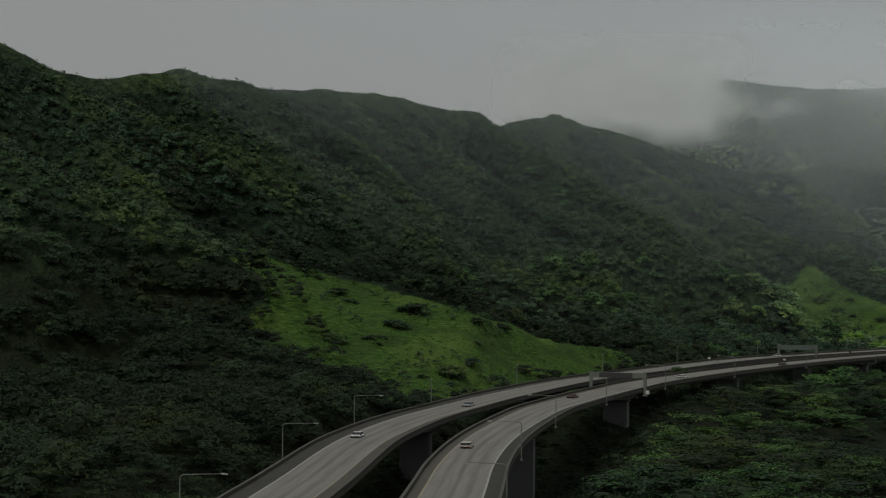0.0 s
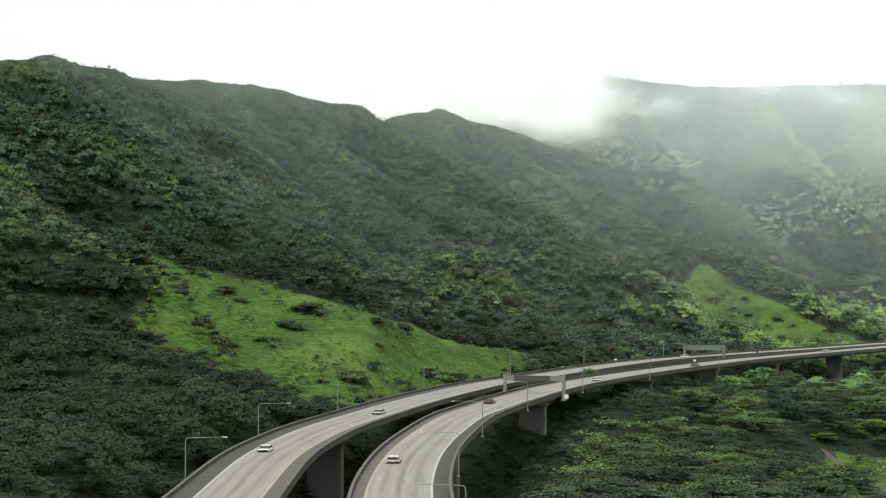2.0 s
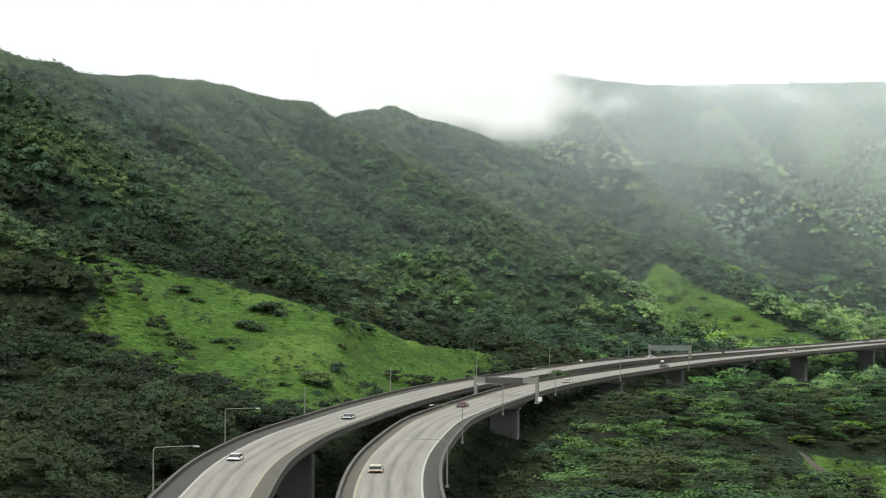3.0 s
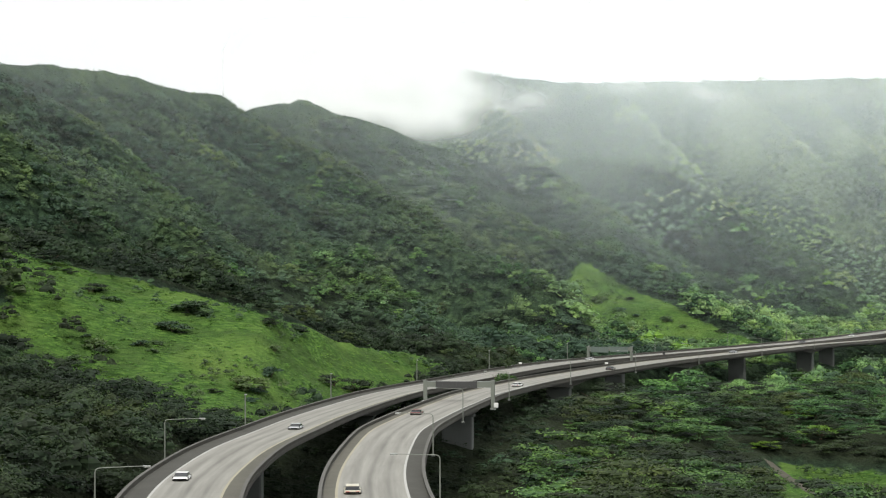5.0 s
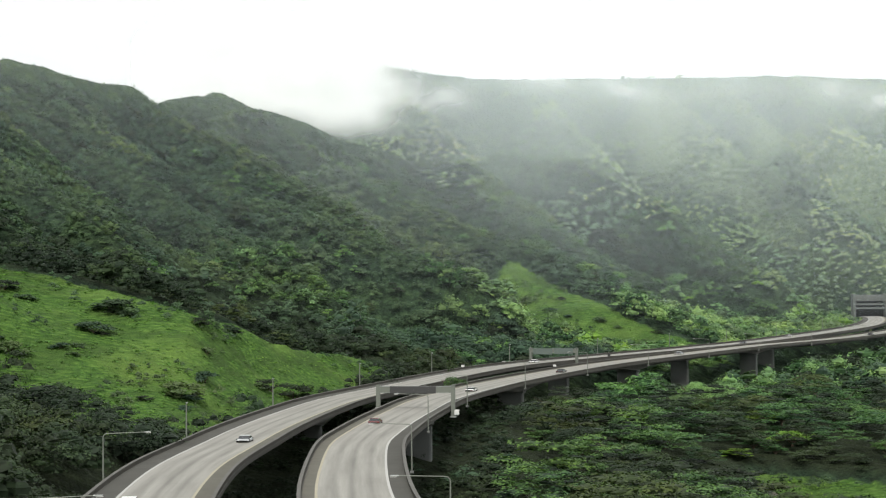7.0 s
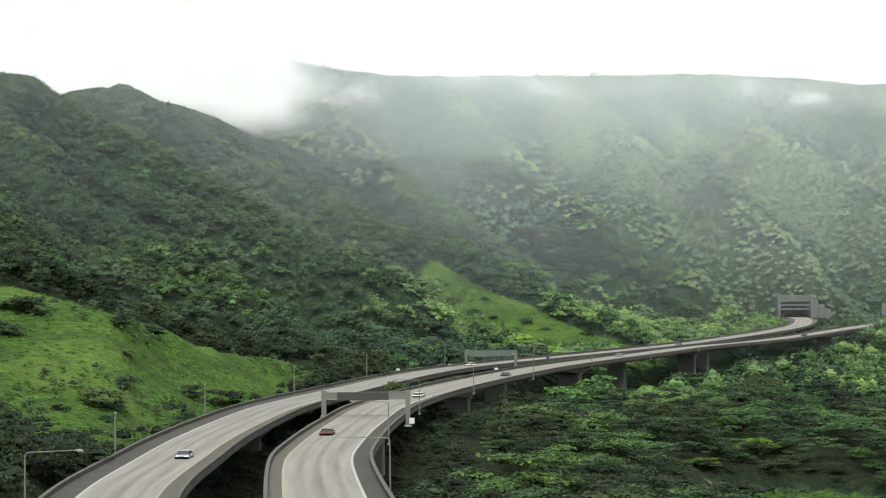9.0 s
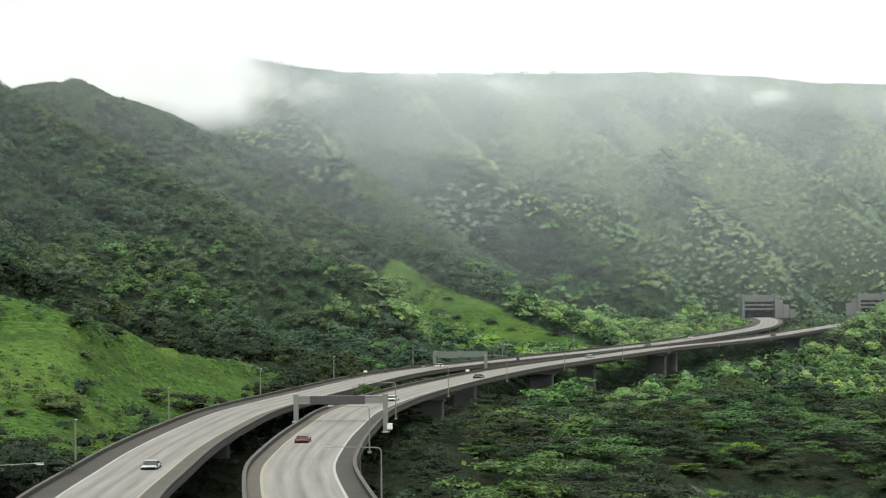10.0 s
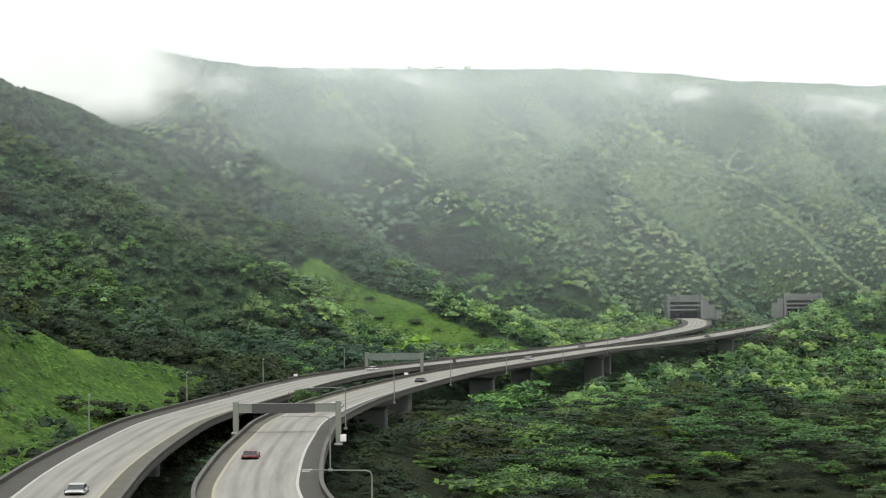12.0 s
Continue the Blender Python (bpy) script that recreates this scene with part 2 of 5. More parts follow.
# ---------------------------------------------------------------- the line of the two roads
def curve_through(points, step=4.0):
    """A smooth line (Catmull-Rom) through plan points, at even steps: positions, headings, lengths."""
    p = np.array(points, float)
    p = np.vstack([2 * p[0] - p[1], p, 2 * p[-1] - p[-2]])
    out = []
    for k in range(1, len(p) - 2):
        t = np.linspace(0, 1, 60, endpoint=False)[:, None]
        a, b, c, d = p[k - 1], p[k], p[k + 1], p[k + 2]
        out.append(0.5 * (2 * b + (c - a) * t + (2 * a - 5 * b + 4 * c - d) * t**2 + (3 * b - a - 3 * c + d) * t**3))
    out = np.vstack(out + [p[-2:-1]])
    s = np.concatenate([[0], np.cumsum(np.hypot(*np.diff(out, axis=0).T))])
    at = np.arange(0, s[-1], step)
    xy = np.stack([np.interp(at, s, out[:, 0]), np.interp(at, s, out[:, 1])], 1)
    for _ in range(6):
        xy[1:-1] = 0.25 * xy[:-2] + 0.5 * xy[1:-1] + 0.25 * xy[2:]
    d = np.gradient(xy, axis=0)
    d /= np.hypot(*d.T)[:, None]
    return xy, d, at


def deck_z(x, y):
    t = np.clip((np.asarray(y, float) - 800) / 280, 0, 1)
    return 47.0 + 5.2 * t * t * (3 - 2 * t)


ROAD_A = curve_through([(-29, -200), (-28, -80), (-26, 60), (-24, 150), (-21, 215), (-18, 251), (-14, 304), (-10, 333), (-4.5, 362), (3.5, 392), (10, 416), (18, 442), (25, 463), (33, 486),
                        (43, 509), (61, 546), (84, 593), (105, 630), (131, 665), (194, 741), (276, 844), (338, 917), (372, 962), (404, 1020), (428, 1078), (440, 1115)])
ROAD_B = curve_through([(-11, -200), (-9, -80), (-6, 60), (-3, 150), (0, 210), (2.5, 251), (3.6, 270), (6.8, 303), (11.5, 336), (20.5, 384), (26, 404), (34, 430), (43.5, 458), (53.5, 486),
                        (75, 532), (101, 579), (130, 627), (159, 668), (197, 719), (243, 780), (299, 839), (352, 897), (388, 936), (432, 985), (480, 1050), (506, 1095), (518, 1135)])


def beside(road, s, off):
    """The place off metres to the right of the road's middle at length s, and the heading in degrees (0: along +y)."""
    xy, d, at = road
    x, y = np.interp(s, at, xy[:, 0]), np.interp(s, at, xy[:, 1])
    dx, dy = np.interp(s, at, d[:, 0]), np.interp(s, at, d[:, 1])
    return x + dy * off, y - dx * off, math.degrees(math.atan2(-dx, dy))


def nearest_s(road, x, y):
    return road[2][np.argmin((road[0][:, 0] - x) ** 2 + (road[0][:, 1] - y) ** 2)]


def away(X, Y, road):
    """The plan distance from the road's middle."""
    best = np.full(X.shape, 1e9)
    for x, y in road[0][::3]:
        np.minimum(best, (X - x) ** 2 + (Y - y) ** 2, out=best)
    return np.sqrt(best)


# ---------------------------------------------------------------- the ground
GRID = np.random.RandomState(5).rand(8, 64, 64)


def value_noise(X, Y, scale, layer=0):
    u, v = X / scale + 17.3, Y / scale + 41.7
    i, j = np.floor(u).astype(int), np.floor(v).astype(int)
    fu, fv = u - i, v - j
    fu, fv = fu * fu * (3 - 2 * fu), fv * fv * (3 - 2 * fv)
    g = GRID[layer]
    a, b = g[i % 64, j % 64], g[(i + 1) % 64, j % 64]
    c, d = g[i % 64, (j + 1) % 64], g[(i + 1) % 64, (j + 1) % 64]
    return (a * (1 - fu) + b * fu) * (1 - fv) + (c * (1 - fu) + d * fu) * fv


def fbm(X, Y, scale, octaves=4, layer=0):
    total, amp, norm = 0, 1.0, 0
    for k in range(octaves):
        total = total + amp * value_noise(X, Y, scale / 2.03**k, (layer + k) % 8)
        norm += amp
        amp *= 0.5
    return total / norm


# crests: plan points with heights
MAIN_RIDGE = [(-420, 300, 190), (-260, 520, 170), (-156, 650, 154), (-138, 700, 146), (-107, 740, 152.5), (-87, 767, 153.5), (-81, 840, 157.5), (-34, 900, 162.5),
              (10, 953, 157.5), (14, 958, 158.5), (19, 964, 153), (27, 975, 151.5), (33, 984, 155), (46, 1005, 158.5), (61, 1028, 162.5), (83, 1060, 160.5), (105, 1080, 158.5), (129, 1110, 153), (146, 1130, 148), (189, 1150, 130), (250, 1190, 105)]
FAR_RIDGE = [(-260, 1290, 120), (-60, 1350, 150), (60, 1375, 190), (110, 1382, 196), (150, 1388, 213), (190, 1390, 219), (221, 1400, 223), (289, 1430, 220), (355, 1450, 223), (456, 1460, 227), (569, 1460, 231),
             (673, 1460, 226), (808, 1460, 226), (1100, 1420, 215)]
GRASS_SPUR = [(-110, 575, 92), (-70, 556, 84), (-46, 545, 77), (-32, 543, 74), (-13, 533, 69), (18, 532, 59), (34, 552, 55), (45, 577, 51.5), (55, 600, 47.5), (62, 618, 42)]
NEAR_SPUR = [(-140, 470, 78), (-81, 445, 59), (-59, 420, 55), (-39, 400, 48), (-28, 385, 42)]
KNOLL = [(384, 893, 41.5), (404, 912, 46), (430, 938, 50), (475, 985, 54), (530, 1035, 58), (620, 1080, 66)]
GRASS_SPUR_FAR = [(150, 985, 88), (175, 965, 80), (190, 949, 75), (209, 900, 63), (225, 850, 49)]
# single ribs that stand out
RIBS = [
    [(-156, 650, 150), (-117, 640, 138), (-61, 642, 112), (-37, 640, 93), (-5, 635, 66)],
    [(-34, 900, 158), (10, 850, 125), (45, 800, 80), (70, 760, 56)],
    [(10, 953, 155), (60, 930, 132), (97, 915, 108), (130, 870, 68)],
    [(61, 1028, 160), (110, 1000, 125), (160, 965, 98), (185, 930, 74)],
    [(152, 1130, 146), (182, 1140, 140), (213, 1130, 135), (224, 1105, 123), (226, 1080, 110), (224, 1040, 92), (217, 1000, 78)],
    [(-138, 700, 147), (-100, 690, 128), (-62, 700, 104), (-30, 690, 80), (0, 690, 60)],
    [(-107, 740, 154), (-66, 735, 130), (-34, 740, 108), (0, 730, 82), (30, 720, 58)],
    [(-81, 840, 154), (-40, 800, 128), (-5, 780, 102), (25, 770, 76), (55, 745, 52)],
]
FAR_RIBS = [
    [(544, 1447, 225), (541, 1398, 199), (538, 1356, 180), (539, 1330, 170), (557, 1300, 156), (578, 1276, 142), (568, 1228, 114), (575, 1173, 82), (577, 1153, 69)],
    [(684, 1445, 218), (667, 1372, 179), (662, 1323, 154), (645, 1257, 119), (631, 1207, 92), (622, 1166, 71)],
    [(424, 1420, 219), (428, 1387, 202), (437, 1321, 167), (455, 1271, 141), (467, 1224, 116), (477, 1186, 96), (476, 1151, 77)],
    [(216, 1195, 138), (246, 1190, 148), (271, 1171, 144), (292, 1153, 133), (308, 1135, 123), (329, 1105, 100), (351, 1086, 86), (366, 1071, 74)],
    [(215, 1398, 218), (225, 1340, 190), (245, 1270, 150), (270, 1210, 112)],
    [(330, 1440, 214), (340, 1380, 184), (350, 1330, 154)],
    [(480, 1455, 222), (490, 1390, 190), (505, 1330, 150), (520, 1270, 115)],
    [(760, 1460, 222), (745, 1370, 180), (728, 1290, 140), (712, 1200, 92)],
    [(860, 1460, 222), (850, 1370, 190), (840, 1280, 140), (820, 1200, 95)],
]


def ribs_below(ridge, spacing, way, length, drop, seed):
    """Side ribs that run down from a ridge at uneven steps, in the direction way."""
    rng = np.random.RandomState(seed)
    p = np.array(ridge, float)
    s = np.concatenate([[0], np.cumsum(np.hypot(*np.diff(p[:, :2], axis=0).T))])
    at, made = spacing * 0.5, []
    while at < s[-1]:
        x, y, z = (np.interp(at, s, p[:, k]) for k in range(3))
        turn = math.atan2(way[1], way[0]) + rng.uniform(-0.35, 0.35)
        line = [(x, y, z - 3)]
        for f in (0.3, 0.62, 1.0):
            turn += rng.uniform(-0.25, 0.25)
            line.append((x + math.cos(turn) * length * f, y + math.sin(turn) * length * f, z - drop * f**0.85 + rng.uniform(-5, 5)))
        made.append(line)
        at += spacing * rng.uniform(0.7, 1.3)
    return made


CRESTS = [(MAIN_RIDGE, 1.25, 7), (FAR_RIDGE, 1.6, 6), (GRASS_SPUR, 0.36, 10), (NEAR_SPUR, 0.40, 10), (GRASS_SPUR_FAR, 0.40, 8), (KNOLL, 0.35, 8)]
CRESTS += [(r, 0.95, 3) for r in RIBS]
CRESTS += [(r, 0.95, 4) for r in ribs_below(MAIN_RIDGE, 76, (0.80, -0.60), 190, 92, 3)]
CRESTS += [(r, 1.15, 2) for r in FAR_RIBS]


def crest_height(X, Y, points, fall, rounding):
    best = np.full(X.shape, -1e9)
    for (x0, y0, z0), (x1, y1, z1) in zip(points, points[1:]):
        dx, dy = x1 - x0, y1 - y0
        t = np.clip(((X - x0) * dx + (Y - y0) * dy) / (dx * dx + dy * dy), 0, 1)
        d = np.hypot(X - x0 - t * dx, Y - y0 - t * dy)
        np.maximum(best, z0 + t * (z1 - z0) - fall * (np.sqrt(d * d + rounding**2) - rounding), out=best)
    return best


def smooth01(v, a, b):
    t = np.clip((v - a) / (b - a), 0, 1)
    return t * t * (3 - 2 * t)


def side_of(X, Y):
    """Signed plan distance from the left road's middle: right of it positive."""
    xy, d, _ = ROAD_A
    best, sign = np.full(X.shape, 1e12), np.zeros(X.shape)
    for (x, y), (dx, dy) in zip(xy[::4], d[::4]):
        q = (X - x) ** 2 + (Y - y) ** 2
        near = q < best
        best = np.where(near, q, best)
        sign = np.where(near, (X - x) * dy - (Y - y) * dx, sign)
    return np.sqrt(best) * np.sign(sign)


def from_line(X, Y, points):
    """The plan distance from a crest."""
    return -crest_height(X, Y, [(x, y, 0) for x, y, _ in points], 1.0, 0.01)


def height(X, Y):
    wx = 16 * (fbm(X, Y, 80, 3, 1) - 0.5)
    wy = 16 * (fbm(X, Y, 80, 3, 4) - 0.5)
    side = side_of(X, Y)
    floor = 35 + 13 * smooth01(Y, 620, 1060) - 0.03 * np.clip(X - 60, 0, 250) + 5 * (fbm(X, Y, 70, 3, 2) - 0.5)
    floor = floor - 7.0 * np.exp(-((away(X, Y, ROAD_B) / 24.0) ** 2)) * (1 - smooth01(Y, 470, 590))
    floor = floor - 10.5 * np.exp(-(((X - 127 + 0.3 * np.clip(482 - Y, 0, 200)) / 50.0) ** 2) - ((Y - 482) / np.where(Y < 482, 95.0, 50.0)) ** 2)
    floor = floor + (10.5 - 8 * smooth01(Y, 560, 900)) * smooth01(-side, 2, 24) + 0.05 * np.clip(-side - 20, 0, 200)
    k = 3.5
    total = np.exp((floor - 100) / k)
    for points, fall, rounding in CRESTS:
        calm = 0.35 if points in (GRASS_SPUR, NEAR_SPUR, GRASS_SPUR_FAR) else 1.0
        total += np.exp((crest_height(X + wx * calm, Y + wy * calm, points, fall, rounding) - 100) / k)
    h = 100 + k * np.log(total)
    wild = smooth01(h - floor, 25, 60)
    rib = 1 - np.abs(2 * fbm(X, Y, 48, 3, 3) - 1)
    far = smooth01(Y, 1060, 1160)
    across = (1 - far) * (0.6 * X + 0.8 * Y) + far * (0.95 * X + 0.3 * Y)
    along = (1 - far) * (0.8 * X - 0.6 * Y) + far * (0.3 * X - 0.95 * Y)
    flute = 1 - np.abs(2 * fbm(across + 9 * (fbm(X, Y, 60, 2, 2) - 0.5), along * 0.16 + 300, 30, 2, 7) - 1)
    crest = smooth01(np.minimum(from_line(X, Y, MAIN_RIDGE), from_line(X, Y, FAR_RIDGE)), 6, 40)
    h = h + crest * wild * 8 * (1 - 0.55 * far) * (flute - 0.75)
    knots = 1 - np.abs(2 * fbm(X + 26 * fbm(X, Y, 70, 2, 5), 0.62 * Y + 20 * fbm(X, Y, 50, 2, 1), 46, 4, 4) - 1)
    h = h + crest * far * smooth01(h - floor, 8, 40) * 17 * (knots - 0.78)
    h = h + (0.35 + 0.65 * crest) * wild * (5 * (rib - 0.8) + 4 * (fbm(X, Y, 22, 3, 6) - 0.5)) + 1.2 * (fbm(X, Y, 14, 2, 0) - 0.5)
    for road in (ROAD_A, ROAD_B):
        d = away(X, Y, road)
        level = deck_z(X, Y) - (5.0 - 4.3 * smooth01(Y, 915, 985))
        h = np.minimum(h, level + 0.55 * np.clip(d - 9, 0, 400) + 0.025 * np.clip(d - 16, 0, 400) ** 2)
    return h


def inside(X, Y, corners):
    """Signed plan distance to a closed outline: inside positive."""
    best, odd = np.full(X.shape, 1e9), np.zeros(X.shape, bool)
    for (x0, y0), (x1, y1) in zip(corners, corners[1:] + corners[:1]):
        dx, dy = x1 - x0, y1 - y0
        t = np.clip(((X - x0) * dx + (Y - y0) * dy) / (dx * dx + dy * dy), 0, 1)
        best = np.minimum(best, np.hypot(X - x0 - t * dx, Y - y0 - t * dy))
        cross = (y0 > Y) != (y1 > Y)
        odd ^= cross & (X < (x1 - x0) * (Y - y0) / ((y1 - y0) or 1e-9) + x0)
    return np.where(odd, best, -best)


MEADOW = [(-68, 556), (-32, 547), (-13, 538), (17, 537), (33, 557), (45, 583), (57, 606), (68, 600), (58, 572), (49, 545), (36, 515), (22, 480), (8, 446), (-2, 424), (-15, 411), (-34, 444), (-56, 500)]
MEADOW_FAR = [(187, 945), (205, 918), (217, 893), (231, 853), (246, 826), (250, 812), (230, 804), (208, 820), (190, 842), (178, 878), (173, 922)]
CLEARING = [(409, 862), (413, 896), (430, 924), (520, 955), (620, 955), (620, 880), (520, 840), (440, 834)]
GLADE = [(90, 366), (108, 366), (130, 412), (142, 436), (148, 462), (154, 486), (150, 500), (132, 508), (120, 498), (115, 468), (110, 440), (101, 412)]
# sunlit patches of the far wall, painted in as paler leaf colour
LIT_PATCHES = [[(512, 1319), (532, 1322), (560, 1288), (582, 1237), (586, 1149), (539, 1190), (532, 1250), (516, 1283)], [(500, 1434), (540, 1405), (522, 1350), (478, 1362)],
               [(400, 1420), (446, 1434), (412, 1336), (386, 1362)], [(655, 1355), (700, 1384), (655, 1238), (630, 1260)], [(430, 1310), (446, 1262), (452, 1210), (436, 1230)]]


def grassy(X, Y):
    """How far the open grass covers a place, 0 to 1."""
    g = np.full(X.shape, -50.0)
    for outline in (MEADOW, MEADOW_FAR, CLEARING, GLADE):
        ragged = 1 + 0.7 * smooth01(-X, 10, 50) if outline is MEADOW else 1.0
        g = np.maximum(g, inside(X, Y, outline) / ragged)
    g = np.minimum(g, np.minimum(away(X, Y, ROAD_A), away(X, Y, ROAD_B)) - 11)
    return np.clip(0.5 + g / 8 + (1.2 + 0.9 * smooth01(-X, 0, 40)) * (fbm(X, Y, 18, 3, 5) - 0.5), 0, 1)


def spread(lo, hi, step, far):
    inner = list(np.arange(lo, hi + step, step))
    s, out = step, [inner[-1]]
    while out[-1] < far:
        s *= 1.45
        out.append(out[-1] + s)
    s, back = step, [inner[0]]
    while back[-1] > -far:
        s *= 1.45
        back.append(back[-1] - s)
    return np.array(back[1:][::-1] + inner + out[1:])


def crowns_over(X, Y, cell, seed):
    """A closed canopy from above: low rounded crowns in uneven cells. Returns the height of the dome, 0 to 1, and each crown's own number."""
    R = np.random.RandomState(seed).rand(3, 128, 128)
    u, v = X / cell, Y / cell
    i0, j0 = np.floor(u).astype(int), np.floor(v).astype(int)
    best, own = np.full(X.shape, 9.0), np.zeros(X.shape)
    for di in (-1, 0, 1):
        for dj in (-1, 0, 1):
            i, j = i0 + di, j0 + dj
            a, b = i % 128, j % 128
            d = ((u - i - R[0, a, b]) ** 2 + (v - j - R[1, a, b]) ** 2) / (0.55 + 0.6 * R[2, a, b]) ** 2
            near = d < best
            best, own = np.where(near, d, best), np.where(near, R[2, (a + 7) % 128, b], own)
    return np.sqrt(np.clip(1 - best * 0.75, 0, 1)), own


gx, gy = spread(-230, 860, 3.5, 4200), spread(200, 1480, 3.5, 4200)
GX, GY = np.meshgrid(gx, gy)
GZ = height(GX, GY)
BARE = GZ.copy()
MEADOWS = grassy(GX, GY)
folds = 1 - np.abs(2 * fbm(0.8 * GX + 0.5 * GY, 0.35 * GY - 0.2 * GX, 13, 3, 2) - 1)
BARE += MEADOWS * 2.4 * (folds - 0.75)
GZ = BARE.copy()
wide_dome, wide_own = crowns_over(GX, GY, 6.4, 3)
dome, own = crowns_over(GX, GY, 4.3, 4)
upper = smooth01(GZ, 66, 88)
TONE = np.where(upper > 0.5, own, wide_own)
cover = np.clip(1 - 2.2 * MEADOWS, 0, 1) * smooth01(np.minimum(away(GX, GY, ROAD_A), away(GX, GY, ROAD_B)), 9, 13)
GZ = GZ + cover * ((1 - upper) * 2.6 * wide_dome + upper * 1.2 * dome)
nx, ny = len(gx), len(gy)
idx = np.arange(nx * ny).reshape(ny, nx)
quads = np.stack([idx[:-1, :-1], idx[:-1, 1:], idx[1:, 1:], idx[1:, :-1]], -1).reshape(-1, 4)


def on_ground(X, Y, sheet=BARE):
    """The height of the bare ground, or of the canopy over it (GZ), or any other value of the sheet."""
    i = np.clip(np.searchsorted(gx, X) - 1, 0, nx - 2)
    j = np.clip(np.searchsorted(gy, Y) - 1, 0, ny - 2)
    u, v = (X - gx[i]) / (gx[i + 1] - gx[i]), (Y - gy[j]) / (gy[j + 1] - gy[j])
    return (sheet[j, i] * (1 - u) + sheet[j, i + 1] * u) * (1 - v) + (sheet[j + 1, i] * (1 - u) + sheet[j + 1, i + 1] * u) * v


def bulge(X, Y, r=16.0):
    """How far a place stands proud of its surroundings: ribs positive, gullies negative."""
    return on_ground(X, Y) - 0.25 * (on_ground(X + r, Y) + on_ground(X - r, Y) + on_ground(X, Y + r) + on_ground(X, Y - r))


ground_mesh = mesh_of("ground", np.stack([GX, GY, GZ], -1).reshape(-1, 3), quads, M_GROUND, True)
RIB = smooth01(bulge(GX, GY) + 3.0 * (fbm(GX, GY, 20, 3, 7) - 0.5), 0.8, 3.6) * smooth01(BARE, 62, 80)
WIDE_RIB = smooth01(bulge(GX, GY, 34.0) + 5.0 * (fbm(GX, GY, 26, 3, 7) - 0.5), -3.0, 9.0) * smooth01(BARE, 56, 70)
# measured from the far wall's patches that are painted sunlit
stands = np.maximum.reduce([inside(GX, GY, outline) for outline in LIT_PATCHES])
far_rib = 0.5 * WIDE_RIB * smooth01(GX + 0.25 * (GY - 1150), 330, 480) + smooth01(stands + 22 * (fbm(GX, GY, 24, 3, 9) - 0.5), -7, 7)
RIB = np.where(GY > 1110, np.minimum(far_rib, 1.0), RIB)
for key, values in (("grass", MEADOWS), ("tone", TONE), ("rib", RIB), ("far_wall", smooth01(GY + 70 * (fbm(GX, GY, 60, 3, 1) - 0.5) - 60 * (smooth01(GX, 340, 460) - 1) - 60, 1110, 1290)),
                    ("floor_shade", (1 - upper) * (1 - smooth01(GY, 600, 760)) * np.clip(1 - 3 * MEADOWS, 0, 1))):
    g_at = ground_mesh.attributes.new(key, "FLOAT", "POINT")
    g_at.data.foreach_set("value", values.astype(np.float32).ravel())
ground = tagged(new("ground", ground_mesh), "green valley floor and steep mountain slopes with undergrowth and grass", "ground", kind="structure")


# ---------------------------------------------------------------- dirt track in the glade
M_DIRT = concrete("grey_dirt", (0.115, 0.108, 0.085), 0.6, 2.5)
TRACK = curve_through([(117, 412), (122, 425), (126.5, 444), (128.6, 464), (128.4, 486), (127, 503), (125.5, 510)], 2.0)
t_xy, t_d, _ = TRACK
side_ = np.stack([t_d[:, 1], -t_d[:, 0]], 1)
lanes_ = [t_xy + side_ * o for o in (-1.3, -0.5, 0.5, 1.3)]
verts = np.stack([np.column_stack([q, on_ground(q[:, 0], q[:, 1], GZ) + 0.12 - (0.10 if i in (0, 3) else 0.0)]) for i, q in enumerate(lanes_)], 1).reshape(-1, 3)
k4 = np.arange(len(t_xy) - 1) * 4
faces = np.vstack([np.stack([k4 + i, k4 + i + 1, k4 + i + 5, k4 + i + 4], 1) for i in range(3)])
tagged(new("dirt_track", mesh_of("dirt_track", verts, faces, M_DIRT, True)), "pale dirt track through the grassy glade", "track", kind="structure")


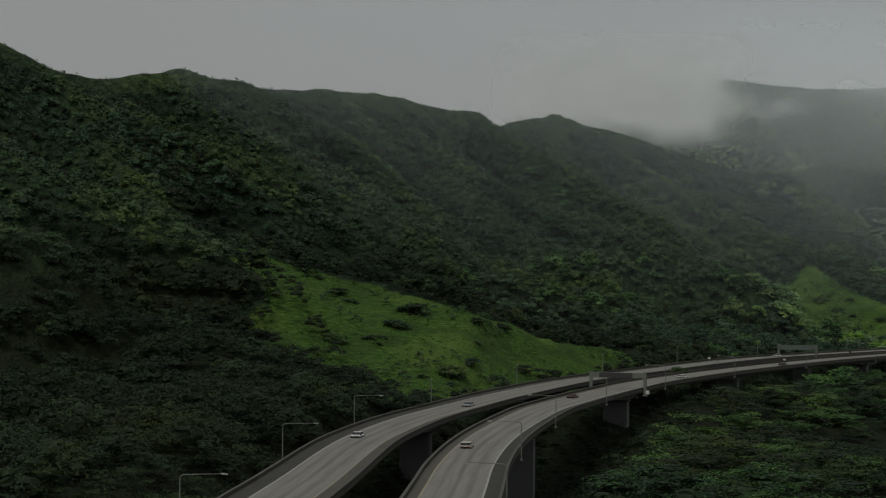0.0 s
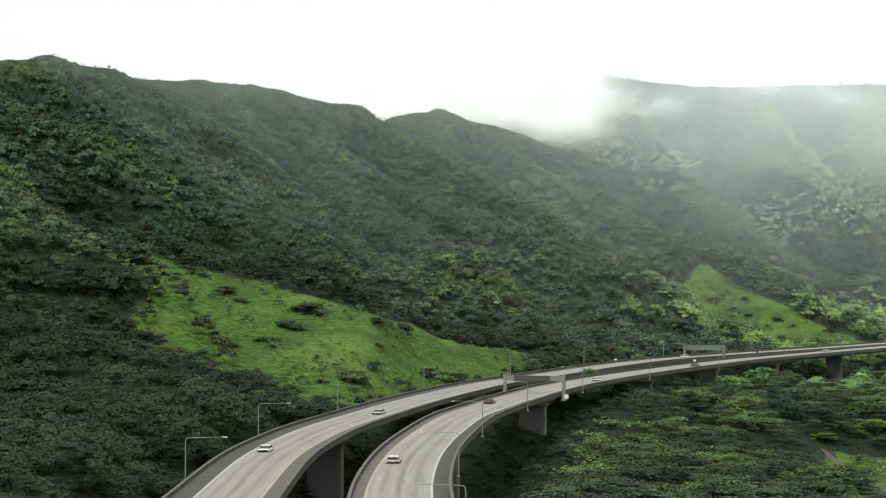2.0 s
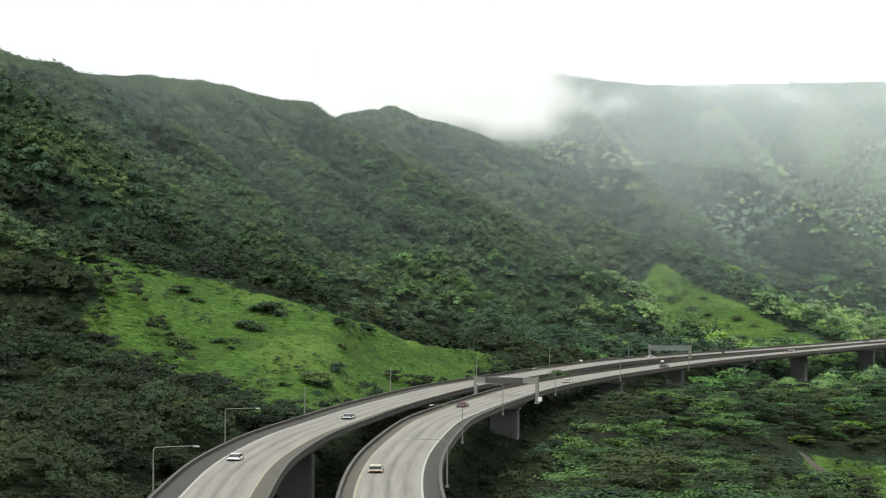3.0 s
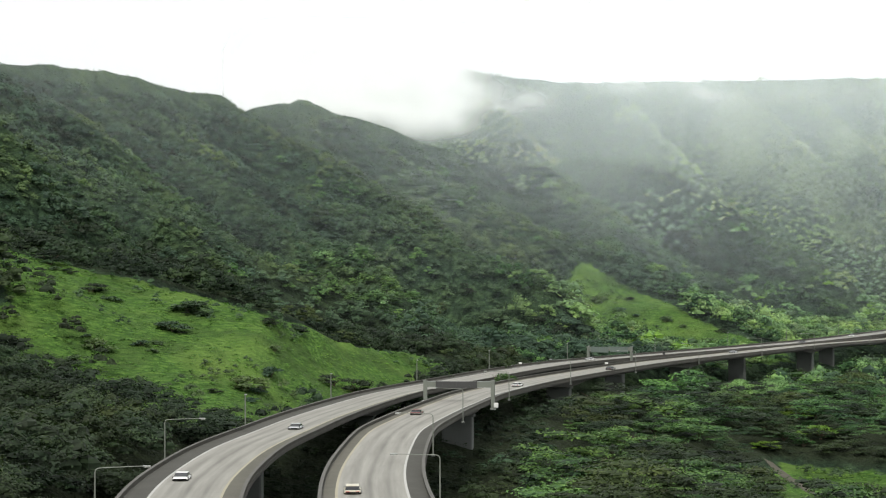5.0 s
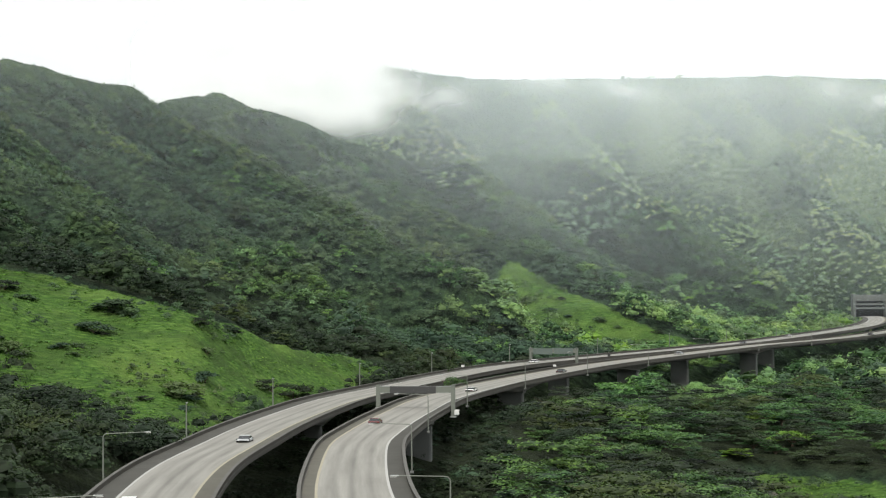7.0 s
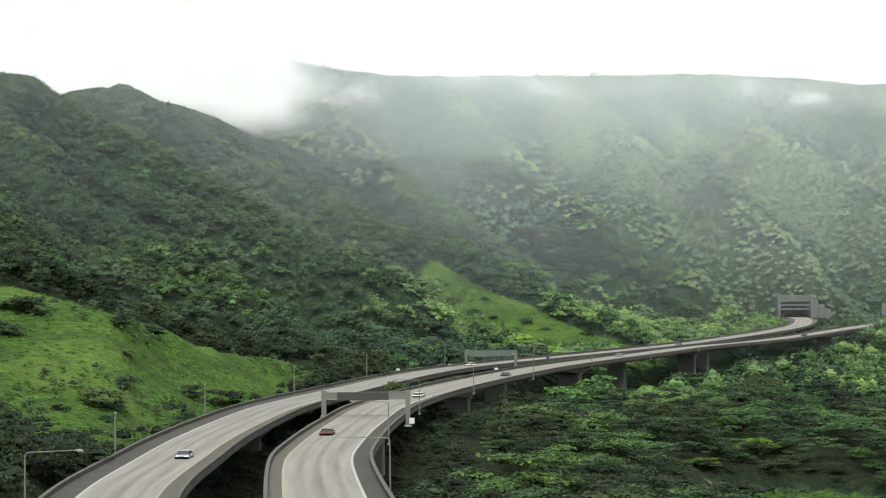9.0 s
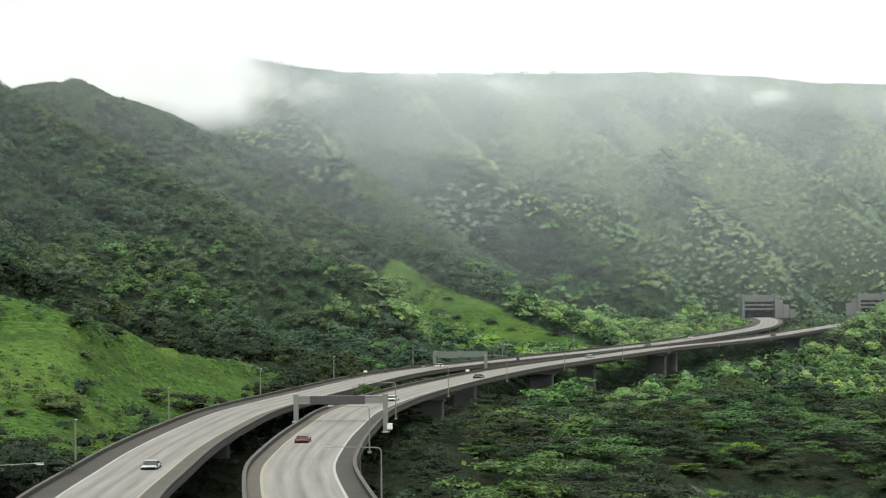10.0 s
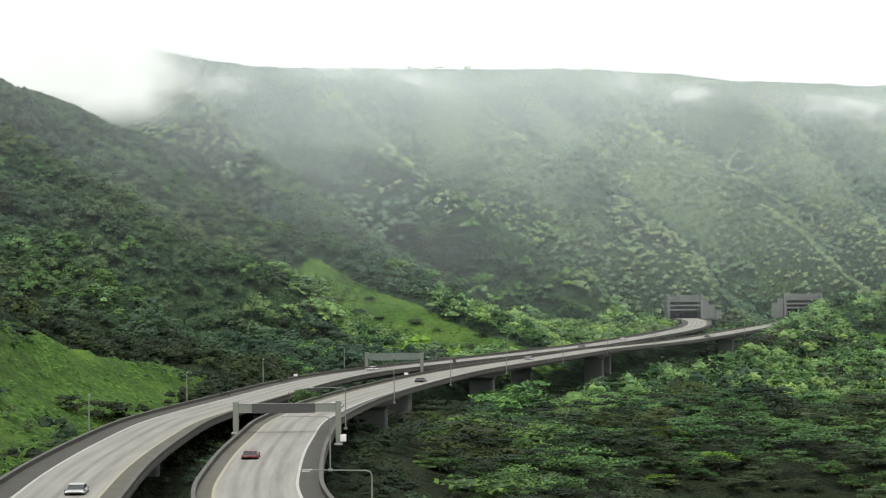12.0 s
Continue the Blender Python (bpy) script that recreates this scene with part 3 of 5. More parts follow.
# ---------------------------------------------------------------- viaducts
def strip(name, road, lo, hi, lift, material, parent, s0=0, s1=1e9, thick=0.0, label="", uv=False):
    """A band between two offsets along a road, lift above the deck; thick: a solid band of that depth."""
    xy, d, at = road
    keep = (at >= s0) & (at <= s1)
    xy, d, at = xy[keep], d[keep], at[keep]
    right = np.stack([d[:, 1], -d[:, 0]], 1)
    z = deck_z(xy[:, 0], xy[:, 1]) + lift
    n = len(at)
    a = np.column_stack([xy + right * lo, z])
    b = np.column_stack([xy + right * hi, z])
    if thick:
        down = np.column_stack([np.zeros(n), np.zeros(n), thick(at) if callable(thick) else np.full(n, thick)])
        rows = [a, b, b - down, a - down]
    else:
        rows = [a, b]
    verts = np.stack(rows, 1).reshape(-1, 3)
    k, faces = len(rows), []
    i = np.arange(n - 1) * k
    if thick:
        for p, q in ((0, 1), (1, 2), (2, 3), (3, 0)):
            faces.append(np.stack([i + p, i + q, i + k + q, i + k + p], 1))
        faces.append(np.array([[3, 2, 1, 0], [(n - 1) * k, (n - 1) * k + 1, (n - 1) * k + 2, (n - 1) * k + 3]]))
    else:
        faces.append(np.stack([i, i + 1, i + k + 1, i + k], 1))
    me = mesh_of(name, verts, np.vstack(faces), material)
    if uv:
        lay = me.uv_layers.new(name="lane")
        lat = np.tile(np.array([lo, hi] if not thick else [lo, hi, hi, lo]), n)
        lon = np.repeat(at, k)
        vi = np.empty(len(me.loops), np.int32)
        me.loops.foreach_get("vertex_index", vi)
        lay.data.foreach_set("uv", np.stack([lat[vi], lon[vi]], 1).astype(np.float32).ravel())
    return part(name, me, material, parent, label)


def viaduct(road, lo, hi, wide_side, piers, label, end):
    """A road deck on piers: lanes 4 m to either side of the middle, shoulders, parapets, box girder."""
    top = tagged(new("viaduct"), label, "viaduct", "the two viaducts")
    strip("deck_slab", road, lo, hi, -0.02, M_FASCIA, top, 0, end, 0.48)
    strip("box_girder", road, lo + 3.2, hi - 3.2, -0.504, M_GIRDER, top, 0, end, lambda s: 1.0 + 1.0 * np.exp(-(np.min(np.abs(np.asarray(s)[:, None] - np.array(piers)[None]), 1) / 11.0) ** 2))
    strip("roadway", road, -4.1, 4.1, 0.0, M_LANE, top, 0, 1e9, 0, "worn pale concrete lanes with darker wheel bands", True)
    strip("shoulder", road, lo + 0.5, -4.1, 0.0, M_SHOULDER if wide_side < 0 else M_SHOULDER_IN, top)
    strip("shoulder", road, 4.1, hi - 0.5, 0.0, M_SHOULDER if wide_side > 0 else M_SHOULDER_IN, top)
    strip("edge_line", road, -4.15, -3.85, 0.012, M_WHITE if wide_side < 0 else M_YELLOW, top)
    strip("edge_line", road, 3.85, 4.15, 0.012, M_YELLOW if wide_side < 0 else M_WHITE, top)
    for a in (lo, hi - 0.45):
        wall = strip("parapet", road, a, a + 0.36, 0.44, M_PARAPET, top, 0, end, 0.46)
        strip("coping", road, a - 0.03, a + 0.39, 0.51, M_GIRDER, wall, 0, end, 0.068)
    for s in piers:
        x, y, rz = beside(road, s, 0.5 * (lo + hi))
        z = float(deck_z(x, y)) - 1.9
        foot = 16.0
        bm = bmesh.new()
        box(bm, (6.2, 2.3, foot), (0, 0, -foot / 2 - 0.9), 0, 0.35)
        box(bm, (6.8, 2.7, 0.5), (0, 0, -0.72), 0, 0.1)
        p = part("pier", bm, M_PIER, top)
        p.matrix_local = pose(x, y, z, 0, 0, rz)
    return top


S = nearest_s
viaduct(ROAD_A, -7.2, 6.6, -1, [S(ROAD_A, -26, 60) + v for v in (-160, -45, 75, 190, 303, 406, 520, 636, 742, 850)],
                    "curved concrete viaduct with pale worn lanes and dark shoulder", S(ROAD_A, 404, 1020))
viaduct(ROAD_B, -6.0, 6.6, 1, [S(ROAD_B, -6, 60) + v for v in (-160, -45, 70, 185, 295, 402, 506, 624, 763, 943)],
                    "curved concrete viaduct on broad piers above the forest", S(ROAD_B, 400, 950))


# ---------------------------------------------------------------- signs and lamps over the roads
M_SIGN_BACK = Mat("grey_green_sign_back").finish((0.13, 0.16, 0.145), 0.5, 0.2)
M_SIGN_DARK = Mat("dark_sign_face").finish((0.055, 0.055, 0.055), 0.5, 0.1)
M_LAMP = Mat("frosted_lamp_glass").finish((0.55, 0.55, 0.52), 0.3)


def gantry(road, s, lo, hi, tall, label, panels, drop=0.0):
    """A sign bridge: two box posts, a deep box beam and sign panels hung on it."""
    x, y, rz = beside(road, s, 0.0)
    top = tagged(new("sign_gantry"), label, "sign gantry", "sign gantries over the roads")
    top.matrix_world = pose(x, y, float(deck_z(x, y)), 0, 0, rz)
    for off in (lo, hi):
        bm = bmesh.new()
        foot = -1.6 if off == hi else 0.0
        box(bm, (0.75, 0.75, tall - foot), (off, 0, foot + (tall - foot) / 2), 0, 0.06)
        post = part("post", bm, M_POLE, top)
        bm = bmesh.new()
        box(bm, (1.15, 1.1, 0.25), (off, 0, foot + 0.125), 0, 0.04)
        part("base_plate", bm, M_STEEL, post)
        bm = bmesh.new()
        box(bm, (0.85, 0.85, 0.1), (off, 0, tall + 0.05), 0, 0.03)
        part("cap", bm, M_POLE, post)
    bm = bmesh.new()
    box(bm, (hi - lo - 0.75, 0.62, 1.1), ((lo + hi) / 2, 0, tall - 0.75), 0, 0.05)
    beam = part("box_beam", bm, M_POLE, top)
    for z in (tall - 0.17, tall - 1.33):
        bm = bmesh.new()
        box(bm, (hi - lo - 0.75, 0.78, 0.07), ((lo + hi) / 2, 0, z), 0, 0.015)
        part("flange", bm, M_STEEL, beam)
    for a, b, z0, z1, mat in panels:
        bm = bmesh.new()
        box(bm, (b - a, 0.12, z1 - z0), ((a + b) / 2, -0.52, tall + (z0 + z1) / 2), 0, 0.03)
        panel = part("sign_panel", bm, mat, top)
        for k in range(3):
            bm = bmesh.new()
            box(bm, (0.1, 0.06, z1 - z0 - 0.2), (a + (b - a) * (k + 0.5) / 3, -0.62, tall + (z0 + z1) / 2), 0)
            part("stiffener", bm, mat, panel)
    return top


def pole_lamp(label, tall=5.5, reach=4.7):
    """A street lamp: round pole on a bracket, one long bent arm, flat lamp head. The arm points along +x."""
    top = tagged(new("street_lamp"), label, "street lamp", "street lamps along the viaducts")
    bm = bmesh.new()
    tube(bm, [(0, 0, -0.5), (0, 0, tall * 0.5), (0, 0, tall - 0.45)], [0.10, 0.085, 0.065], 8)
    part("pole", bm, M_POLE, top)
    bm = bmesh.new()
    tube(bm, [(0, 0, tall - 0.45), (0.06, 0, tall - 0.2), (0.22, 0, tall - 0.04), (0.5, 0, tall + 0.02), (reach * 0.6, 0, tall + 0.10), (reach, 0, tall + 0.16)], [0.065, 0.062, 0.055, 0.05, 0.042, 0.035], 8)
    part("arm", bm, M_POLE, top)
    bm = bmesh.new()
    box(bm, (0.8, 0.28, 0.12), (reach + 0.3, 0, tall + 0.16), 0, 0.04)
    head = part("lamp_head", bm, M_STEEL, top)
    bm = bmesh.new()
    box(bm, (0.6, 0.24, 0.05), (reach + 0.4, 0, tall + 0.065), 0, 0.02)
    part("diffuser", bm, M_LAMP, head)
    bm = bmesh.new()
    box(bm, (0.5, 0.5, 0.3), (0, 0, -0.4), 0, 0.04)
    part("bracket", bm, M_PIER, top)
    return top


def bare_pole(label, tall=5.3):
    """A lamp pole with only a short head on top."""
    top = tagged(new("lamp_pole"), label, "lamp pole", "lamp poles along the viaducts")
    bm = bmesh.new()
    tube(bm, [(0, 0, -0.5), (0, 0, tall * 0.5), (0, 0, tall)], [0.13, 0.11, 0.085], 8)
    part("pole", bm, M_POLE, top)
    bm = bmesh.new()
    box(bm, (0.3, 0.75, 0.14), (0.05, 0.15, tall + 0.05), 0, 0.04)
    head = part("lamp_head", bm, M_STEEL, top)
    bm = bmesh.new()
    box(bm, (0.2, 0.5, 0.05), (0.05, 0.2, tall - 0.04), 0, 0.015)
    part("diffuser", bm, M_LAMP, head)
    bm = bmesh.new()
    box(bm, (0.5, 0.5, 0.3), (0, 0, -0.4), 0, 0.04)
    part("bracket", bm, M_PIER, top)
    return top


gantry(ROAD_B, S(ROAD_B, 44, 458), -6.6, 7.1, 4.2, "grey-green steel sign gantry spanning the road, back of a dark sign", [(-4.4, 4.0, -1.42, -0.12, M_SIGN_DARK)])
gantry(ROAD_A, S(ROAD_A, 127, 660), -7.6, 7.2, 3.9, "grey-green steel sign gantry with wide pale panel over the road", [(-6.6, -0.4, -1.9, -0.1, M_SIGN_BACK), (0.2, 6.2, -1.7, 0.0, M_SIGN_BACK)])
lamp_model = pole_lamp("slim grey-green street lamp with long arm on viaduct parapet")
bare_model = bare_pole("slim grey-green lamp pole with a small head on viaduct parapet")
S_A, S_B = S(ROAD_A, -16, 350), S(ROAD_B, 12, 290)
stands = [(ROAD_A, S_A + at, -7.5, 0, lamp_model) for at in (-142, -71, -6)]
stands += [(ROAD_A, S_A + at, -7.5, 0, bare_model) for at in (53, 125, 194, 260, 328, 396, 464, 532, 600, 668, 736)]
stands += [(ROAD_B, S_B + 65 * k, 7.2, 180, lamp_model) for k in range(-3, 13)]
first = set()
for road, s_here, off, turn, model in stands:
    x, y, rz = beside(road, s_here, off)
    m = pose(x, y, float(deck_z(x, y)) + (0.0 if road is ROAD_A else -0.6), 0, 0, rz + turn)
    if model.name not in first:
        first.add(model.name)
        model.matrix_world = m
    else:
        copy_thing(model, m)


def junction_box(road, s, off, z, size, coat, label):
    """A small cabinet with a door and a foot, fixed to a parapet or a post."""
    x, y, rz = beside(road, s, off)
    top = tagged(new("junction_box"), label, "junction box", "junction boxes along the viaducts")
    top.matrix_world = pose(x, y, float(deck_z(x, y)) + z, 0, 0, rz)
    w, d, h = size
    for name, dims, at, mat in (("body", (w, d, h), (0, 0, h / 2 + 0.1), coat), ("door", (w * 0.84, 0.04, h * 0.84), (0, -d / 2 - 0.015, h / 2 + 0.1), coat),
                                ("foot", (w * 0.7, d * 0.7, 0.14), (0, 0, 0.06), M_STEEL)):
        bm = bmesh.new()
        box(bm, dims, at, 0, 0.015)
        part(name, bm, mat, top)


M_BOX = concrete("white_cabinet_paint", (0.72, 0.72, 0.70), 0.15, 2)
junction_box(ROAD_B, S(ROAD_B, 44, 458), 7.75, -1.2, (0.8, 0.9, 0.9), M_BOX, "white equipment cabinet at the foot of the gantry post")
junction_box(ROAD_A, S(ROAD_A, 96, 614), -6.95, 0.43, (0.8, 0.42, 0.5), M_BOX, "small white junction box on the concrete parapet")
junction_box(ROAD_B, S(ROAD_B, 119, 610), -5.75, 0.43, (0.8, 0.42, 0.5), M_BOX, "small white junction box on the concrete parapet")
junction_box(ROAD_A, S(ROAD_A, 146, 683), 6.35, 0.43, (0.8, 0.42, 0.9), M_SIGN_DARK, "small dark junction box on the concrete parapet")

# ---------------------------------------------------------------- tunnel portals
M_PORTAL = concrete("grey_portal_concrete", (0.160, 0.172, 0.162), 0.45, 0.5)
M_DARK = Mat("unlit_tunnel_black").finish((0.02, 0.02, 0.02), 0.9)


def portal(x, y, rz, wide, tall, label, wing):
    """A tunnel mouth: pillars, a deep top wall, sun louvres across the opening, stepped wing walls, a black panel
    behind for the dark of the bore.
    """
    top = tagged(new("tunnel_portal"), label, "tunnel portal", "tunnel portals")
    top.matrix_world = pose(x, y, 51.9, 0, 0, rz)
    half = wide / 2
    for sx in (-1, 1):
        bm = bmesh.new()
        box(bm, (1.4, 9.0, tall + 0.6), (sx * half, 3, (tall + 0.6) / 2), 0, 0.12)
        part("pillar", bm, M_PORTAL, top)
    bm = bmesh.new()
    box(bm, (wide - 1.4, 0.7, 3.4), (0, 0.5, tall - 1.7), 0, 0.08)
    head = part("top_wall", bm, M_PORTAL, top)
    for k in range(4):
        bm = bmesh.new()
        box(bm, (wide - 1.5, 0.12, 0.12), (0, 0.1, tall - 0.5 - 0.75 * k), 0)
        part("groove_rib", bm, M_GIRDER, head)
    for z, d in ((tall - 5.2, 1.6), (tall - 7.4, 1.9)):
        bm = bmesh.new()
        box(bm, (wide - 1.4, d, 0.9), (0, 1.0, z), 0, 0.06)
        part("louvre", bm, M_PORTAL, top)
    # near-black panel closes the mouth, standing in for the unlit bore
    bm = bmesh.new()
    box(bm, (wide - 1.4, 0.4, tall - 0.2), (0, 7.2, tall / 2), 0)
    part("bore", bm, M_DARK, top, "black panel in place of the unlit tunnel bore")
    bm = bmesh.new()
    box(bm, (wide - 1.4, 7.0, 0.5), (0, 3.9, tall - 0.2), 0)
    part("roof_slab", bm, M_PORTAL, top)
    for sx, steps in ((1, wing[1]), (-1, wing[0])):
        for k in range(steps):
            bm = bmesh.new()
            hgt = tall * (0.82 - 0.22 * k)
            box(bm, (3.2, 0.9, hgt), (sx * (half + 2.3 + 3.25 * k), 1.0 - 0.6 * k, hgt / 2), 0, 0.08)
            part("wing_wall", bm, M_PORTAL, top)
    return top


portal(426, 1074, -16, 17.5, 12.2, "grey concrete tunnel portal with horizontal louvres in the mountainside", (0, 3))
portal(507, 1092, -20, 19.5, 12.4, "grey concrete tunnel portal half hidden behind trees", (2, 0))


# ---------------------------------------------------------------- cars
M_GLASS = Mat("dark_car_glass").finish((0.02, 0.023, 0.026), 0.08, 0, None, 0.6)
M_TYRE = Mat("tyre_rubber").finish((0.015, 0.015, 0.015), 0.9)
M_RIM = Mat("alloy_rim").finish((0.45, 0.45, 0.46), 0.35, 0.8)
M_HEAD = Mat("clear_headlight").finish((0.75, 0.76, 0.78), 0.12, 0.2)
M_TAIL = Mat("red_tail_light").finish((0.35, 0.01, 0.01), 0.25)


def paint(name, col):
    m = Mat(name)
    return m.finish(m.mix(m.math("MULTIPLY", m.noise(1.2, 3), 0.25), col, tuple(v * 0.7 for v in col)), 0.28, 0.0, None, 0.5)


def car(x, y, z, rz, coat, label, tall=0.86, van=False):
    """A car that fronts +y: body shell, cabin with windows, four wheels, lights, bumpers."""
    top = tagged(new("car"), label, "car", "cars on the viaducts")
    top.matrix_world = pose(x, y, z, 0, 0, rz)
    L, Wd = 4.6, 1.95
    waist = tall * 0.58
    bm = bmesh.new()
    rows_ = [(-L / 2, 0.30, waist * 0.80, 0.80), (-L / 2 + 0.25, 0.16, waist * 0.97, 0.95), (-1.0, 0.15, waist, 1.0), (0.7, 0.15, waist * 0.98, 1.0), (L / 2 - 0.5, 0.16, waist * 0.86, 0.96), (L / 2, 0.28, waist * 0.62, 0.78)]
    prev = None
    for yy, lo, hi, w in rows_:
        h = Wd / 2 * w
        ring = [bm.verts.new(v) for v in ((-h * 0.96, yy, lo), (-h, yy, lo + (hi - lo) * 0.55), (-h * 0.90, yy, hi), (h * 0.90, yy, hi), (h, yy, lo + (hi - lo) * 0.55), (h * 0.96, yy, lo))]
        if prev:
            for i in range(6):
                bm.faces.new((prev[i], prev[(i + 1) % 6], ring[(i + 1) % 6], ring[i]))
        else:
            bm.faces.new(ring[::-1])
        prev = ring
    bm.faces.new(prev)
    bmesh.ops.recalc_face_normals(bm, faces=bm.faces[:])
    body = part("body", bm, coat, top)
    back = -L / 2 + (0.12 if van else 0.55)
    cab = [(back, waist - 0.01, 0.86), (back + (0.25 if van else 0.65), tall, 0.72), (0.25, tall, 0.72), (1.15, waist - 0.01, 0.84)]

    def shell(inset, top_z):
        b = bmesh.new()
        pts = [(cab[0][0] + inset, cab[0][1], cab[0][2]), (cab[1][0], top_z, cab[1][2]), (cab[2][0], top_z, cab[2][2]), (cab[3][0] - inset, cab[3][1], cab[3][2])]
        l_ = [b.verts.new((-Wd / 2 * w, yy, zz)) for yy, zz, w in pts]
        r_ = [b.verts.new((Wd / 2 * w, yy, zz)) for yy, zz, w in pts]
        b.faces.new(l_)
        b.faces.new(r_[::-1])
        for i in range(4):
            b.faces.new((l_[i], r_[i], r_[(i + 1) % 4], l_[(i + 1) % 4]))
        bmesh.ops.recalc_face_normals(b, faces=b.faces[:])
        return b

    part("window_band", shell(0.0, tall - 0.03), M_GLASS, top, "dark car windows")
    bm = bmesh.new()
    y0, y1 = cab[1][0] - 0.05, cab[2][0] + 0.05
    box(bm, (Wd * 0.745, y1 - y0, 0.05), (0, (y0 + y1) / 2, tall - 0.005), 0, 0.02)
    part("roof", bm, coat, top)
    for yy, mat, name in ((L / 2 - 0.06, M_HEAD, "headlight"), (-L / 2 + 0.05, M_TAIL, "tail_light")):
        for sx in (-1, 1):
            bm = bmesh.new()
            box(bm, (0.42, 0.12, 0.11), (sx * 0.55, yy, waist * 0.62), 0, 0.02)
            part(name, bm, mat, top)
    for yy, name in ((L / 2, "bumper"), (-L / 2, "bumper")):
        bm = bmesh.new()
        box(bm, (1.5, 0.16, 0.12), (0, yy, 0.27), 0, 0.03)
        part(name, bm, M_TYRE, top)
    for yy in (-1.42, 1.42):
        for sx in (-1, 1):
            bm = bmesh.new()
            bmesh.ops.create_cone(bm, cap_ends=True, segments=16, radius1=0.25, radius2=0.25, depth=0.22, matrix=pose(sx * 0.86, yy, 0.25, 0, 90, 0))
            wheel = part("wheel", bm, M_TYRE, top)
            bm = bmesh.new()
            bmesh.ops.create_cone(bm, cap_ends=True, segments=12, radius1=0.15, radius2=0.13, depth=0.03, matrix=pose(sx * 0.975, yy, 0.25, 0, 90 * sx, 0))
            part("rim", bm, M_RIM, wheel)
    return top


P_WHITE, P_SILVER, P_RED = paint("white_car_paint", (0.75, 0.75, 0.74)), paint("silver_car_paint", (0.42, 0.44, 0.45)), paint("red_car_paint", (0.13, 0.010, 0.010))
P_BLACK, P_CREAM = paint("black_car_paint", (0.025, 0.025, 0.028)), paint("cream_car_paint", (0.62, 0.58, 0.47))
TRAFFIC = [
    (ROAD_A, 6, 318, -2.0, P_WHITE, "white pickup car driving on the pale concrete lanes"),
    (ROAD_A, 6, 395, 1.6, P_SILVER, "silver saloon car driving on the curved viaduct"),
    (ROAD_A, 6, 652, -2.0, P_WHITE, "small white car driving on the distant viaduct"),
    (ROAD_A, 6, 800, 1.8, P_BLACK, "black car driving on the distant viaduct"),
    (ROAD_A, 6, 860, -1.9, P_WHITE, "white car driving near the tunnel end of the viaduct"),
    (ROAD_B, 0, 300, -2.2, P_CREAM, "cream estate car driving on the pale concrete lanes"),
    (ROAD_B, 0, 424, -1.9, P_RED, "red car driving on the curved viaduct"),
    (ROAD_B, 0, 512, 1.7, P_WHITE, "white saloon car driving past the sign gantry"),
    (ROAD_B, 0, 590, 1.9, P_BLACK, "dark car driving on the viaduct above the forest"),
    (ROAD_B, 0, 700, -1.8, P_SILVER, "silver car driving on the distant viaduct"),
    (ROAD_B, 0, 870, 1.6, P_BLACK, "black car driving towards the tunnel"),
]
for road, flip, y_at, lane, coat, text in TRAFFIC:
    s_here = float(np.interp(y_at, road[0][:, 1], road[2]))
    x, y, rz = beside(road, s_here, lane)
    car(x, y, float(deck_z(x, y)) + 0.004, rz + (180 if flip else 0), coat, text, 0.95 if coat is P_CREAM else 0.86, coat is P_CREAM)


# ---------------------------------------------------------------- trees
def spray_corners(rng, p, normal, size):
    """One small irregular leaf spray, a triangle, at each place."""
    count = len(p)
    normal = normal / np.linalg.norm(normal, axis=1)[:, None]
    a = np.cross(normal, rng.normal(size=(count, 3)))
    a /= np.linalg.norm(a, axis=1)[:, None]
    b = np.cross(normal, a)
    w = (size * rng.uniform(0.6, 1.35, count))[:, None]
    return np.stack([p - a * w, p + a * w * rng.uniform(0.5, 1.0, count)[:, None] - b * w * 0.7, p + b * w * rng.uniform(0.7, 1.2, count)[:, None]], 1).reshape(-1, 3)


